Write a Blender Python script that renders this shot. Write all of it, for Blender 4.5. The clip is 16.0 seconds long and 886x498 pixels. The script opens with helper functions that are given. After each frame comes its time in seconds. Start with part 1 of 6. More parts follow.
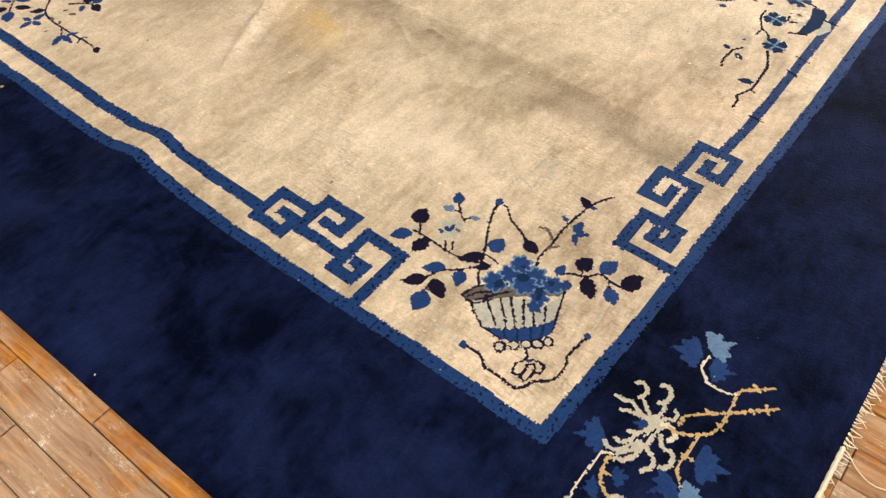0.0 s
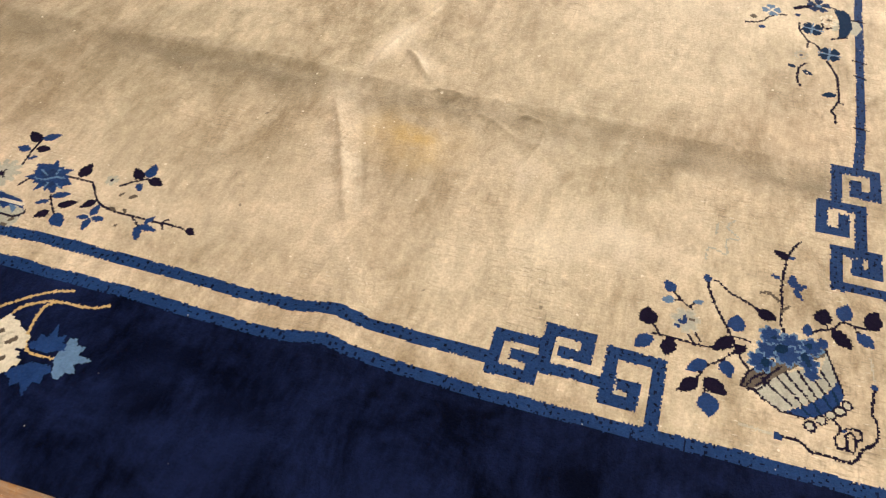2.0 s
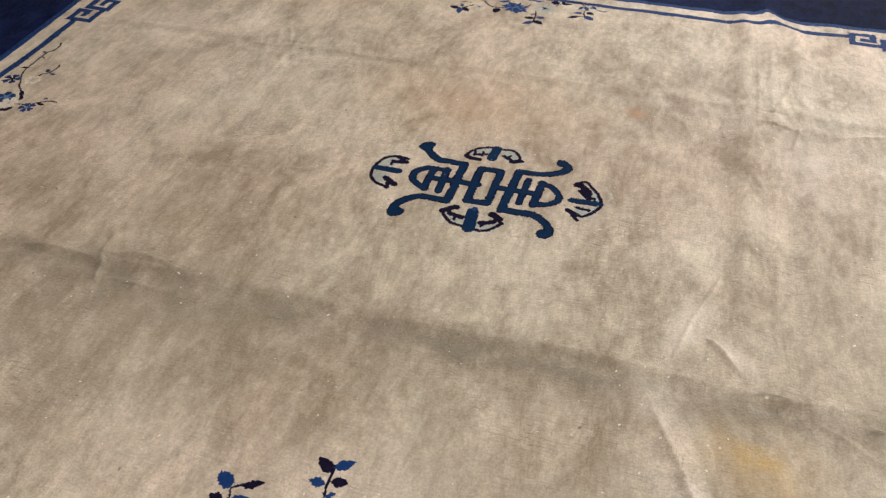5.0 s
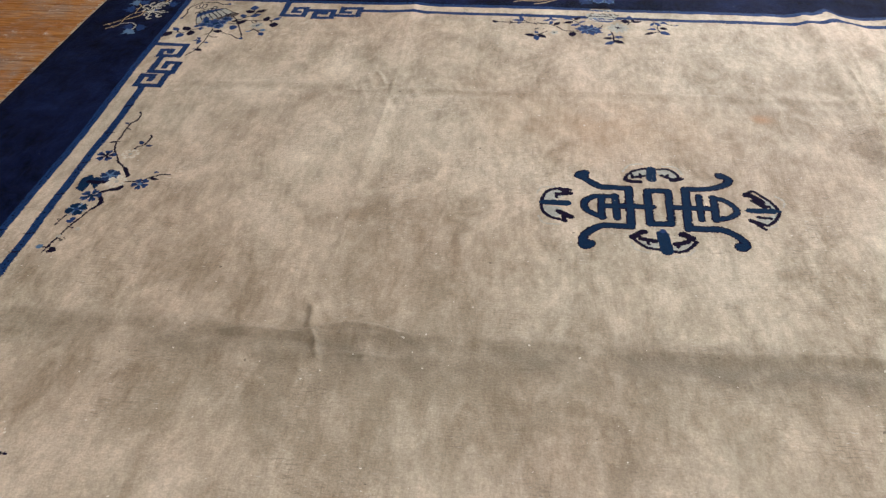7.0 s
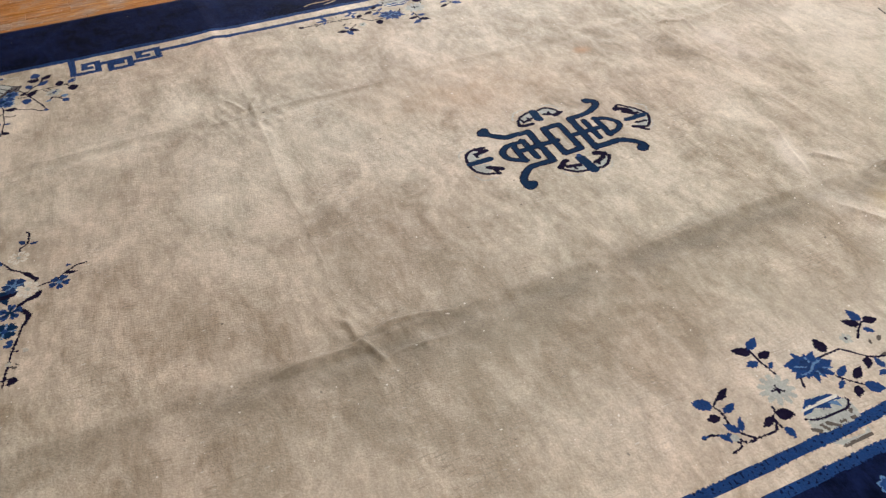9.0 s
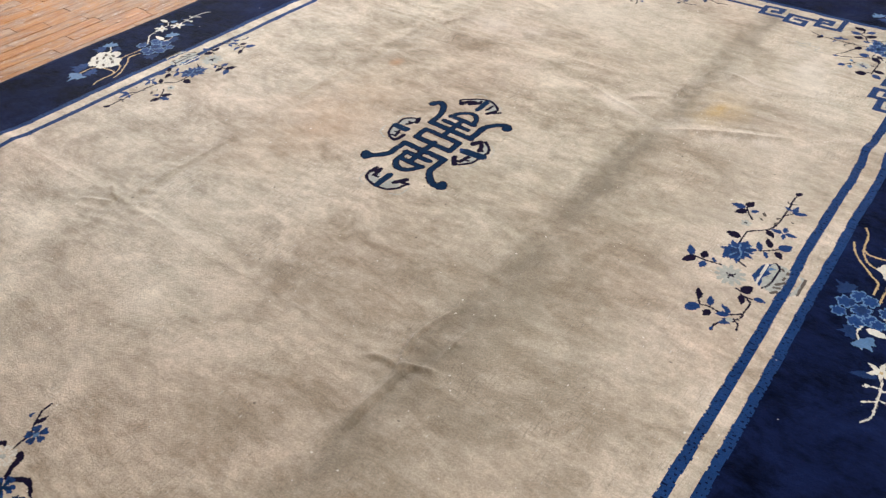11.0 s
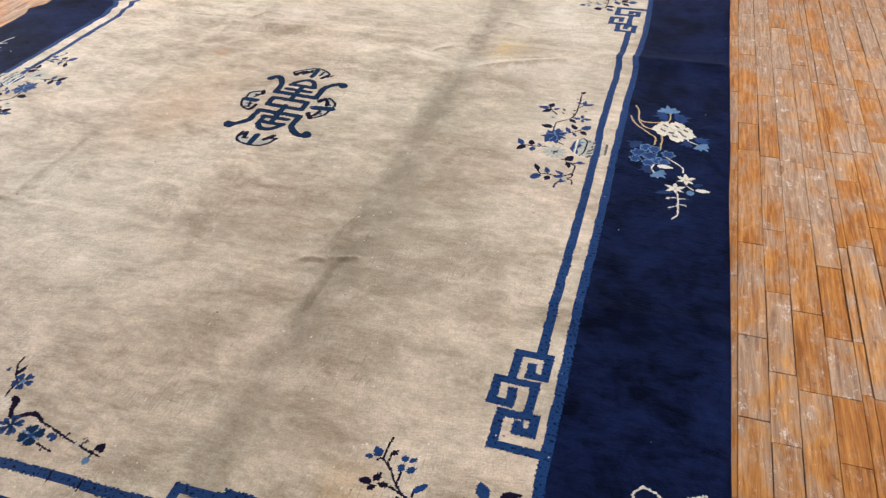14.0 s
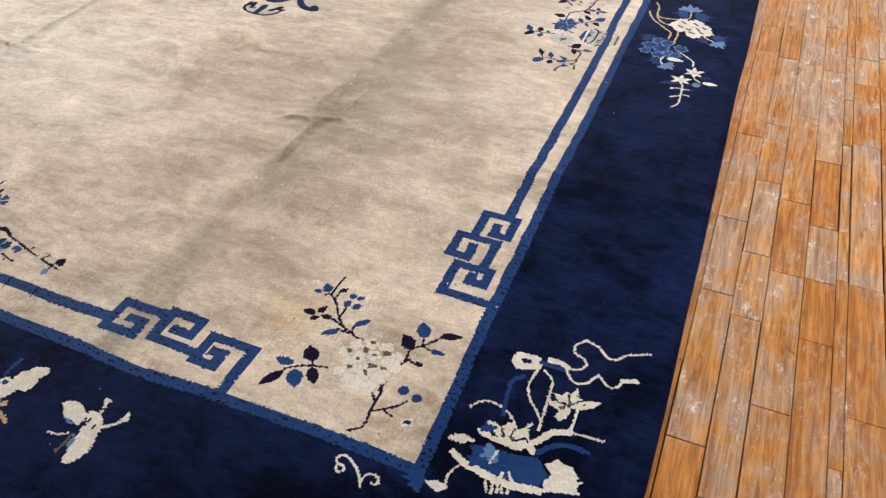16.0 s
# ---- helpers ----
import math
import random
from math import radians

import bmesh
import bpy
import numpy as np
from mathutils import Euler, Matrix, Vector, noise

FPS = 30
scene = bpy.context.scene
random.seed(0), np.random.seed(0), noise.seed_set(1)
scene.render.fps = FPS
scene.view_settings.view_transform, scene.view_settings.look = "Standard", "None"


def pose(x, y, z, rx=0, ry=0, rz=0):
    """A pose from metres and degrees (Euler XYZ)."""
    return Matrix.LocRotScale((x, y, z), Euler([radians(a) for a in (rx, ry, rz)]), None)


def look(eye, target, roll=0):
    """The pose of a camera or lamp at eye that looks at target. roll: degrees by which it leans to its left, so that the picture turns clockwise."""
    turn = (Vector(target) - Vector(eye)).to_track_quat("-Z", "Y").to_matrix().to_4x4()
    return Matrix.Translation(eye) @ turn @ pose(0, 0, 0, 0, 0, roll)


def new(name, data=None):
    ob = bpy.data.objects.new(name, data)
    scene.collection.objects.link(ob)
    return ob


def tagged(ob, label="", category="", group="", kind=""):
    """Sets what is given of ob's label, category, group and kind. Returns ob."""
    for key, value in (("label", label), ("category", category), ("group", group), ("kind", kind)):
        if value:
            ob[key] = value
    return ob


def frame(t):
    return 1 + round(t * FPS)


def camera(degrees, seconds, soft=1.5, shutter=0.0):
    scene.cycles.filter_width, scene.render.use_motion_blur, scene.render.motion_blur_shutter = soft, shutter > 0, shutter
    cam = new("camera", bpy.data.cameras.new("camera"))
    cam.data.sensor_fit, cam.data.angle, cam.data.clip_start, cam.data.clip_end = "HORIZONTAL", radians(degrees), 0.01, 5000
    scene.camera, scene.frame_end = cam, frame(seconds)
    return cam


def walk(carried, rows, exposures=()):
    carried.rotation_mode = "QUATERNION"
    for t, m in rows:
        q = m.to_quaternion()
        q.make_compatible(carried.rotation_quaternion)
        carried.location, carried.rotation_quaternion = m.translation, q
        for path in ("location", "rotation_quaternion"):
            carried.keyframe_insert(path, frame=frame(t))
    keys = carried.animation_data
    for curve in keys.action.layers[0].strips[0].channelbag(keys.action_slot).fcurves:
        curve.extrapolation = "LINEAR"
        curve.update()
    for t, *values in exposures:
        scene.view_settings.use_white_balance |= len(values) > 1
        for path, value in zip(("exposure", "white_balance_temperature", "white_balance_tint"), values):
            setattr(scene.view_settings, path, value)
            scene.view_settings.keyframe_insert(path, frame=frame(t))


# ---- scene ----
cam = camera(58.97, 16.0, soft=1.3)
PATH = [
    (0, (2.090, -1.885, 1.185), (1.3072, -0.9046, -0.3722), -0.53),
    (0.5, (1.928, -1.956, 1.174), (1.2687, -0.8991, -0.3906), -0.73),
    (1, (1.744, -1.977, 1.188), (1.2066, -0.8565, -0.3792), -0.69),
    (1.5, (1.520, -2.019, 1.227), (1.0694, -0.8484, -0.3304), -0.86),
    (2, (1.292, -2.041, 1.278), (0.9027, -0.8431, -0.2756), -0.79),
    (2.5, (1.178, -2.011, 1.323), (0.8116, -0.7909, -0.2186), -0.85),
    (3, (1.088, -1.935, 1.364), (0.7196, -0.6941, -0.1606), -1.03),
    (3.5, (0.943, -1.901, 1.390), (0.5577, -0.6177, -0.0940), -1.05),
    (4, (0.791, -1.877, 1.436), (0.3813, -0.5471, -0.0007), -1.18),
    (4.5, (0.612, -1.820, 1.448), (0.1991, -0.4463, 0.0540), -0.37),
    (5, (0.436, -1.793, 1.441), (0.0109, -0.3909, 0.0795), -0.53),
    (5.2, (0.345, -1.813, 1.438), (-0.0794, -0.4020, 0.0853), -0.52),
    (7.3, (-0.503, -1.889, 1.439), (-0.5940, -0.3880, 0.1213), -1.61),
    (7.5, (-0.583, -1.893, 1.429), (-0.6013, -0.3902, 0.1089), -1.68),
    (8, (-0.766, -1.845, 1.417), (-0.5932, -0.3545, 0.0950), -2.14),
    (8.5, (-0.973, -1.868, 1.459), (-0.5951, -0.4177, 0.1348), -2.05),
    (9, (-1.193, -1.890, 1.453), (-0.6164, -0.4984, 0.1373), -2.02),
    (9.2, (-1.236, -1.870, 1.455), (-0.6006, -0.5119, 0.1316), -2.24),
    (11.3, (-1.948, -1.463, 1.549), (-0.6675, -0.6047, 0.2760), -1.57),
    (11.5, (-1.993, -1.433, 1.565), (-0.6676, -0.6325, 0.2989), -1.60),
    (12, (-2.196, -1.349, 1.547), (-0.7764, -0.6876, 0.3029), -1.46),
    (12.5, (-2.341, -1.311, 1.525), (-0.8656, -0.7608, 0.2923), -1.15),
    (13, (-2.406, -1.376, 1.493), (-0.9048, -0.8851, 0.2666), -1.04),
    (13.5, (-2.470, -1.437, 1.483), (-0.9594, -0.9677, 0.2589), -0.92),
    (14, (-2.574, -1.474, 1.492), (-1.0623, -1.0094, 0.2675), -0.83),
    (14.5, (-2.671, -1.489, 1.493), (-1.1615, -1.0177, 0.2686), -0.72),
    (15, (-2.714, -1.519, 1.477), (-1.2154, -1.0259, 0.2478), -0.57),
    (15.5, (-2.705, -1.603, 1.390), (-1.2392, -1.0801, 0.1341), -0.04),
    (16, (-2.634, -1.724, 1.271), (-1.2355, -1.1595, -0.0428), 0.59),
]
EXPOSURES = [(0, 0.27, 6850, 10), (2, 0.14, 7050, 10), (3, -0.03, 6650, 10), (4, -0.14, 6150, 10), (5, -0.12, 5900, 10), (8, 0.0, 5700, 10), (12, 0.14, 5600, 10), (14, 0.24, 5650, 10), (16, 0.38, 5750, 10)]
PILE = Vector((0, 0, 0.011))
walk(cam, [(t, look(Vector(eye) + PILE, Vector(target) + PILE, roll)) for t, eye, target, roll in PATH], EXPOSURES)

# ---- light ----
world = bpy.data.worlds.new("world")
scene.world = world
world.use_nodes = True
world.node_tree.nodes["Background"].inputs[0].default_value = (1.0, 0.93, 0.84, 1)
world.node_tree.nodes["Background"].inputs[1].default_value = 0.12


def area(name, x, y, z, sx, sy, watts, colour, aim):
    lamp = bpy.data.lights.new(name, "AREA")
    lamp.shape, lamp.size, lamp.size_y, lamp.energy, lamp.color = "RECTANGLE", sx, sy, watts, colour
    ob = new(name, lamp)
    ob.matrix_world = look((x, y, z), aim)
    return ob


WARM = (1.0, 0.96, 0.89)
area("north_light", 1.4, 4.9, 2.8, 3.2, 0.9, 670, WARM, (0.7, 0.2, 0))
area("east_light", 5.2, -0.4, 2.8, 1.0, 2.8, 225, WARM, (1.2, -0.4, 0))
area("south_light", 0.2, -3.9, 2.9, 3.0, 0.8, 165, WARM, (0.1, -1.7, 0))

# ---- materials ----


def material(name):
    m = bpy.data.materials.new(name)
    m.use_nodes = True
    nt = m.node_tree
    return m, nt, nt.nodes["Principled BSDF"]


def node(nt, kind, **values):
    n = nt.nodes.new(kind)
    for key, value in values.items():
        n.inputs[key.replace("_", " ")].default_value = value
    return n


def mapped(nt, scale, turn=(0, 0, 0)):
    tc = nt.nodes.new("ShaderNodeTexCoord")
    mp = nt.nodes.new("ShaderNodeMapping")
    mp.inputs["Scale"].default_value = scale
    mp.inputs["Rotation"].default_value = turn
    nt.links.new(tc.outputs["Object"], mp.inputs["Vector"])
    return mp.outputs["Vector"]


def noise_at(nt, scale, detail=4.0, rough=0.55, stretch=(1, 1, 1), distortion=0.0):
    n = node(nt, "ShaderNodeTexNoise", Scale=scale, Detail=detail, Roughness=rough, Distortion=distortion)
    nt.links.new(mapped(nt, stretch), n.inputs["Vector"])
    return n.outputs["Fac"]


def ramp(nt, fac, low, high, a=0.0, b=1.0):
    n = nt.nodes.new("ShaderNodeMapRange")
    for key, value in (("From Min", low), ("From Max", high), ("To Min", a), ("To Max", b)):
        n.inputs[key].default_value = value
    nt.links.new(fac, n.inputs["Value"])
    return n.outputs["Result"]


def mix(nt, fac, a, b, kind="MIX"):
    n = nt.nodes.new("ShaderNodeMix")
    n.data_type, n.blend_type = "RGBA", kind
    for socket, value in ((n.inputs[0], fac), (n.inputs[6], a), (n.inputs[7], b)):
        if isinstance(value, (int, float)):
            socket.default_value = value
        elif isinstance(value, tuple):
            socket.default_value = (*value, 1)
        else:
            nt.links.new(value, socket)
    return n.outputs[2]


def spot(nt, x, y, rx, ry, ragged=0.5, turn=0.0):
    """1 in the middle of a mark at (x, y), fading to 0 at its ragged rim."""
    tc = nt.nodes.new("ShaderNodeTexCoord")
    mp = nt.nodes.new("ShaderNodeMapping")
    mp.vector_type = "TEXTURE"
    mp.inputs["Location"].default_value, mp.inputs["Scale"].default_value = (x, y, 0.02), (rx, ry, 1.0)
    mp.inputs["Rotation"].default_value = (0, 0, math.radians(turn))
    nt.links.new(tc.outputs["Object"], mp.inputs["Vector"])
    g = nt.nodes.new("ShaderNodeTexGradient")
    g.gradient_type = "SPHERICAL"
    nt.links.new(mp.outputs["Vector"], g.inputs["Vector"])
    n = nt.nodes.new("ShaderNodeMath")
    n.operation = "MULTIPLY"
    nt.links.new(g.outputs["Fac"], n.inputs[0])
    nt.links.new(ramp(nt, noise_at(nt, 9, 5, 0.65), 0.5 - ragged / 2, 0.5 + ragged / 2), n.inputs[1])
    return n.outputs[0]


def pile(name, base, worn, sheen=0.25, mottle=0.5, stains_and_shading=(), speck=0.80, low=0.3, sheen_spots=(), nap=(1.5, 0.72, 1)):
    """Clipped wool: patches where the pile leans another way, streaks along the wefts, fine tufts."""
    m, nt, p = material(name)
    def add(a, wa, c, wc):
        m1, m2 = nt.nodes.new("ShaderNodeMath"), nt.nodes.new("ShaderNodeMath")
        m1.operation, m2.operation = "MULTIPLY", "MULTIPLY_ADD"
        m1.inputs[1].default_value, m2.inputs[1].default_value = wa, wc
        nt.links.new(a, m1.inputs[0])
        nt.links.new(c, m2.inputs[0])
        nt.links.new(m1.outputs[0], m2.inputs[2])
        return m2.outputs[0]

    patches = ramp(nt, noise_at(nt, 2.3, 5, 0.6, distortion=0.9), 0.32, 0.68)
    clouds = ramp(nt, noise_at(nt, 6.5, 9, 0.74, nap, 0.5), 0.34, 0.66)
    streaks = ramp(nt, noise_at(nt, 1.0, 4, 0.65, (52, 17, 1)), 0.30, 0.70)
    tufts = ramp(nt, noise_at(nt, 170, 3, 0.7), 0.25, 0.75)
    lean = add(add(patches, 0.45, clouds, 0.55), 1.0, streaks, mottle)
    tone = mix(nt, ramp(nt, lean, low, 0.85 + mottle), base, worn)
    # painted sheen: spots drawn towards the paler tone
    for amount, where in sheen_spots:
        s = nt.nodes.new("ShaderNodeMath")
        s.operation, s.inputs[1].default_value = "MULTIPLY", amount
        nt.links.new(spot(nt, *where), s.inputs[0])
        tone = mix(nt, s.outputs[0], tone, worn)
    if stains_and_shading:
        # warmer and greener areas of old dye, and pin-prick dark spots
        hue = ramp(nt, noise_at(nt, 1.1, 3, 0.5), 0.38, 0.62)
        tone = mix(nt, 1.0, tone, mix(nt, hue, (1.0, 0.93, 0.86), (0.965, 0.96, 0.89)), "MULTIPLY")
        grit = ramp(nt, noise_at(nt, 38, 1, 0.4), 0.815, 0.84, 0, 0.7)
        tone = mix(nt, grit, tone, (0.06, 0.045, 0.035))
        # rows of knots worn down to the foundation, in drifts, and short cracks across them
        drift = ramp(nt, noise_at(nt, 3.2, 5, 0.7), 0.45, 0.66)
        for stretch, low, strength, shade in (((28, 190, 1), 0.56, 0.5, (0.15, 0.12, 0.085)), ((150, 22, 1), 0.60, 0.40, (0.14, 0.11, 0.078)), ((45, 170, 1), 0.64, 0.95, (0.86, 0.82, 0.73))):
            row = nt.nodes.new("ShaderNodeMath")
            row.operation = "MULTIPLY"
            nt.links.new(ramp(nt, noise_at(nt, 1.0, 2, 0.5, stretch), low, low + 0.10, 0, strength), row.inputs[0])
            nt.links.new(drift, row.inputs[1])
            tone = mix(nt, row.outputs[0], tone, shade)
        # shade along the two long fold lines, painted in as broken, ragged bands
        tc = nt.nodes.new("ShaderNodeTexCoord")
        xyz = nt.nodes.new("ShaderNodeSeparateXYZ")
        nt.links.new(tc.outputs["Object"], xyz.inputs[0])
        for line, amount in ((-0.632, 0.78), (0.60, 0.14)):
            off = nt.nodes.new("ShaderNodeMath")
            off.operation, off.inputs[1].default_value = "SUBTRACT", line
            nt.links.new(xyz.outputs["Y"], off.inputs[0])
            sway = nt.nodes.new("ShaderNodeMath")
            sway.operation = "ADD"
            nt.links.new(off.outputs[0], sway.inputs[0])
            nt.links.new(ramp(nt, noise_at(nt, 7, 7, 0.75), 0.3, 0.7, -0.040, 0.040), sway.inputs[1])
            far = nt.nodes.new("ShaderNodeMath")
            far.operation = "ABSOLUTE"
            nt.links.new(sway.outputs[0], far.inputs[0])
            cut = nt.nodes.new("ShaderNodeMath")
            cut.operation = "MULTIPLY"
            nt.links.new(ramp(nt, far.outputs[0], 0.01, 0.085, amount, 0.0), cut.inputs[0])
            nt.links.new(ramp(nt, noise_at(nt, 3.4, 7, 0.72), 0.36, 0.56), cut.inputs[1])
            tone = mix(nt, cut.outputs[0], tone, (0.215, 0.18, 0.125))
    fine = ramp(nt, noise_at(nt, 45, 4, 0.7), 0.3, 0.7)
    tone = mix(nt, ramp(nt, fine, 0, 1, 0.0, 0.22), tone, (0.0, 0.0, 0.0))
    # stains, and the painted highlights and shade of the creases
    for colour, amount, where in stains_and_shading:
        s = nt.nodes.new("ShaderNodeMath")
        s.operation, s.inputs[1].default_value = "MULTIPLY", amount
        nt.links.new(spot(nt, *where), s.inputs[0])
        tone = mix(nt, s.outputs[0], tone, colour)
    tone = mix(nt, ramp(nt, tufts, 0, 1, 0.0, 0.34), tone, (0.0, 0.0, 0.0))
    lint = ramp(nt, noise_at(nt, 75, 1, 0.4), speck, speck + 0.02, 0, 0.8)
    tone = mix(nt, lint, tone, (0.72, 0.68, 0.60))
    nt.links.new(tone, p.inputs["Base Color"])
    p.inputs["Roughness"].default_value = 0.66
    p.inputs["Specular IOR Level"].default_value = 0.24 * min(1.0, max(worn) / 0.4) ** 1.6
    p.inputs["Sheen Weight"].default_value = sheen
    p.inputs["Sheen Roughness"].default_value = 0.45
    top = max(worn)
    p.inputs["Sheen Tint"].default_value = (*((c / top) * 0.6 + 0.25 for c in worn), 1)
    b = node(nt, "ShaderNodeBump", Strength=0.55, Distance=0.004)
    height = mix(nt, 0.4, tufts, streaks)
    nt.links.new(height, b.inputs["Height"])
    nt.links.new(b.outputs["Normal"], p.inputs["Normal"])
    return m


# the last numbers of a mark: how ragged it is, and how it is turned
STAINS_AND_SHADING = [
    # broad paler and darker areas of the field, with one orange stain
    ((0.86, 0.79, 0.68), 0.45, (0.25, -1.10, 1.35, 0.26, 0.7)),
    ((0.86, 0.76, 0.65), 0.3, (-1.25, 0.45, 0.9, 0.8, 0.7)),
    ((0.88, 0.80, 0.70), 0.5, (1.45, 0.35, 0.5, 0.9, 0.6)),
    ((0.55, 0.36, 0.20), 0.6, (-0.10, 0.42, 0.55, 0.30)),
    ((0.30, 0.25, 0.18), 0.55, (0.55, -0.95, 0.8, 0.5)),
    ((0.30, 0.255, 0.18), 0.55, (-1.0, -0.45, 0.8, 0.6)),
    ((0.25, 0.21, 0.145), 0.8, (-0.35, -0.70, 0.8, 0.36)),
    ((0.27, 0.225, 0.16), 0.75, (-0.95, -0.85, 0.75, 0.42)),
    ((0.36, 0.30, 0.215), 0.75, (1.15, -0.45, 0.6, 0.6)),
    # highlights on the crease ridges, painted in as pale streaks
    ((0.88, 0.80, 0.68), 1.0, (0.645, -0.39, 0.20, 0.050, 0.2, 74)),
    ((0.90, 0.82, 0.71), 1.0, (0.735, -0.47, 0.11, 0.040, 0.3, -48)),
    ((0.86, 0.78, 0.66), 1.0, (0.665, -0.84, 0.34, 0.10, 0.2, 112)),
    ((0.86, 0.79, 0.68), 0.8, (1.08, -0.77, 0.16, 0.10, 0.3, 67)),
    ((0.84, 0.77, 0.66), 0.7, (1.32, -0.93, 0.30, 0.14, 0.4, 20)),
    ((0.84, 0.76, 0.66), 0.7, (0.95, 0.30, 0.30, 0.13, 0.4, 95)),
    # shade beside the creases and along the south fold, painted in dark
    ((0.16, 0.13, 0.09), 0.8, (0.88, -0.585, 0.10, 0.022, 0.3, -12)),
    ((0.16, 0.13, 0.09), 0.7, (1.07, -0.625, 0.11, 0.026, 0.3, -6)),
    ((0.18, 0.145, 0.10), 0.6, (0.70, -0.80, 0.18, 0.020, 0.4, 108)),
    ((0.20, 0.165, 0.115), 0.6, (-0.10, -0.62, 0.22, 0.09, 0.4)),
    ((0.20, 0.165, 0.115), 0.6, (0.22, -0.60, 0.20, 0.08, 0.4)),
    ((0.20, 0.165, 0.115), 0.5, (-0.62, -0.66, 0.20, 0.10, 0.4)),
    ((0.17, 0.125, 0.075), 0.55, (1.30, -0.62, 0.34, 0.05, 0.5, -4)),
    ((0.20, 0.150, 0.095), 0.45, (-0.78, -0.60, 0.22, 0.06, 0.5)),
    # yellow and orange stains
    ((0.54, 0.38, 0.15), 0.95, (0.80, -0.76, 0.17, 0.13, 0.3)),
    ((0.55, 0.26, 0.10), 1.0, (0.42, 0.50, 0.05, 0.035)),
    ((0.66, 0.42, 0.16), 0.8, (-1.62, -0.95, 0.10, 0.09)),
]
FIELD = pile("field_wool", (0.345, 0.288, 0.212), (0.90, 0.815, 0.70), 0.15, 0.26, STAINS_AND_SHADING, 0.768)
# sheen where the navy pile leans towards the room, painted in as paler spots
SHEEN_SPOTS = [
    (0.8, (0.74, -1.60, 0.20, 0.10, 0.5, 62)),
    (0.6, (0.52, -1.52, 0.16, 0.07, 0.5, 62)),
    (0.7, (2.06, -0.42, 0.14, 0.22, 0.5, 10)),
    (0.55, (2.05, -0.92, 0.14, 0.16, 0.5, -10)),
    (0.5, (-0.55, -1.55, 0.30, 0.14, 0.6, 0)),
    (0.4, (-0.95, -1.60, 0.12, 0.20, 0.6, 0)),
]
NAVY = pile("navy_wool", (0.0003, 0.0016, 0.0105), (0.0105, 0.0195, 0.080), 0.02, mottle=0.3, speck=0.825, low=0.40, sheen_spots=SHEEN_SPOTS, nap=(1, 1, 1))
MID = pile("guard_blue_wool", (0.0055, 0.030, 0.125), (0.0125, 0.054, 0.192), 0.02)
INK = pile("dark_wool", (0.009, 0.007, 0.022), (0.015, 0.011, 0.031), 0.02)
DEEP = pile("medallion_blue_wool", (0.004, 0.021, 0.066), (0.007, 0.030, 0.085), 0.03)
SKY = pile("light_blue_wool", (0.07, 0.16, 0.33), (0.11, 0.22, 0.40), 0.15)
IVORY = pile("ivory_wool", (0.66, 0.61, 0.50), (0.82, 0.79, 0.70), 0.2)
GOLD = pile("gold_wool", (0.50, 0.34, 0.14), (0.60, 0.45, 0.24), 0.15)
GREY = pile("grey_wool", (0.36, 0.37, 0.33), (0.50, 0.51, 0.46), 0.15)
BLUE = pile("blue_wool", (0.006, 0.032, 0.140), (0.014, 0.056, 0.205), 0.02)
ASH = pile("ash_wool", (0.085, 0.070, 0.060), (0.15, 0.125, 0.105), 0.08)
DUSK = pile("dusk_blue_wool", (0.010, 0.028, 0.10), (0.016, 0.042, 0.14), 0.04)
ECRU = pile("ecru_wool", (0.45, 0.43, 0.36), (0.60, 0.58, 0.50), 0.15)
WOOLS = [FIELD, NAVY, MID, INK, DEEP, SKY, IVORY, GOLD, GREY, BLUE, ASH, DUSK, ECRU]
CODE = dict(c=0, v=1, m=2, k=3, n=4, l=5, i=6, g=7, y=8, b=9, a=10, d=11, w=12)


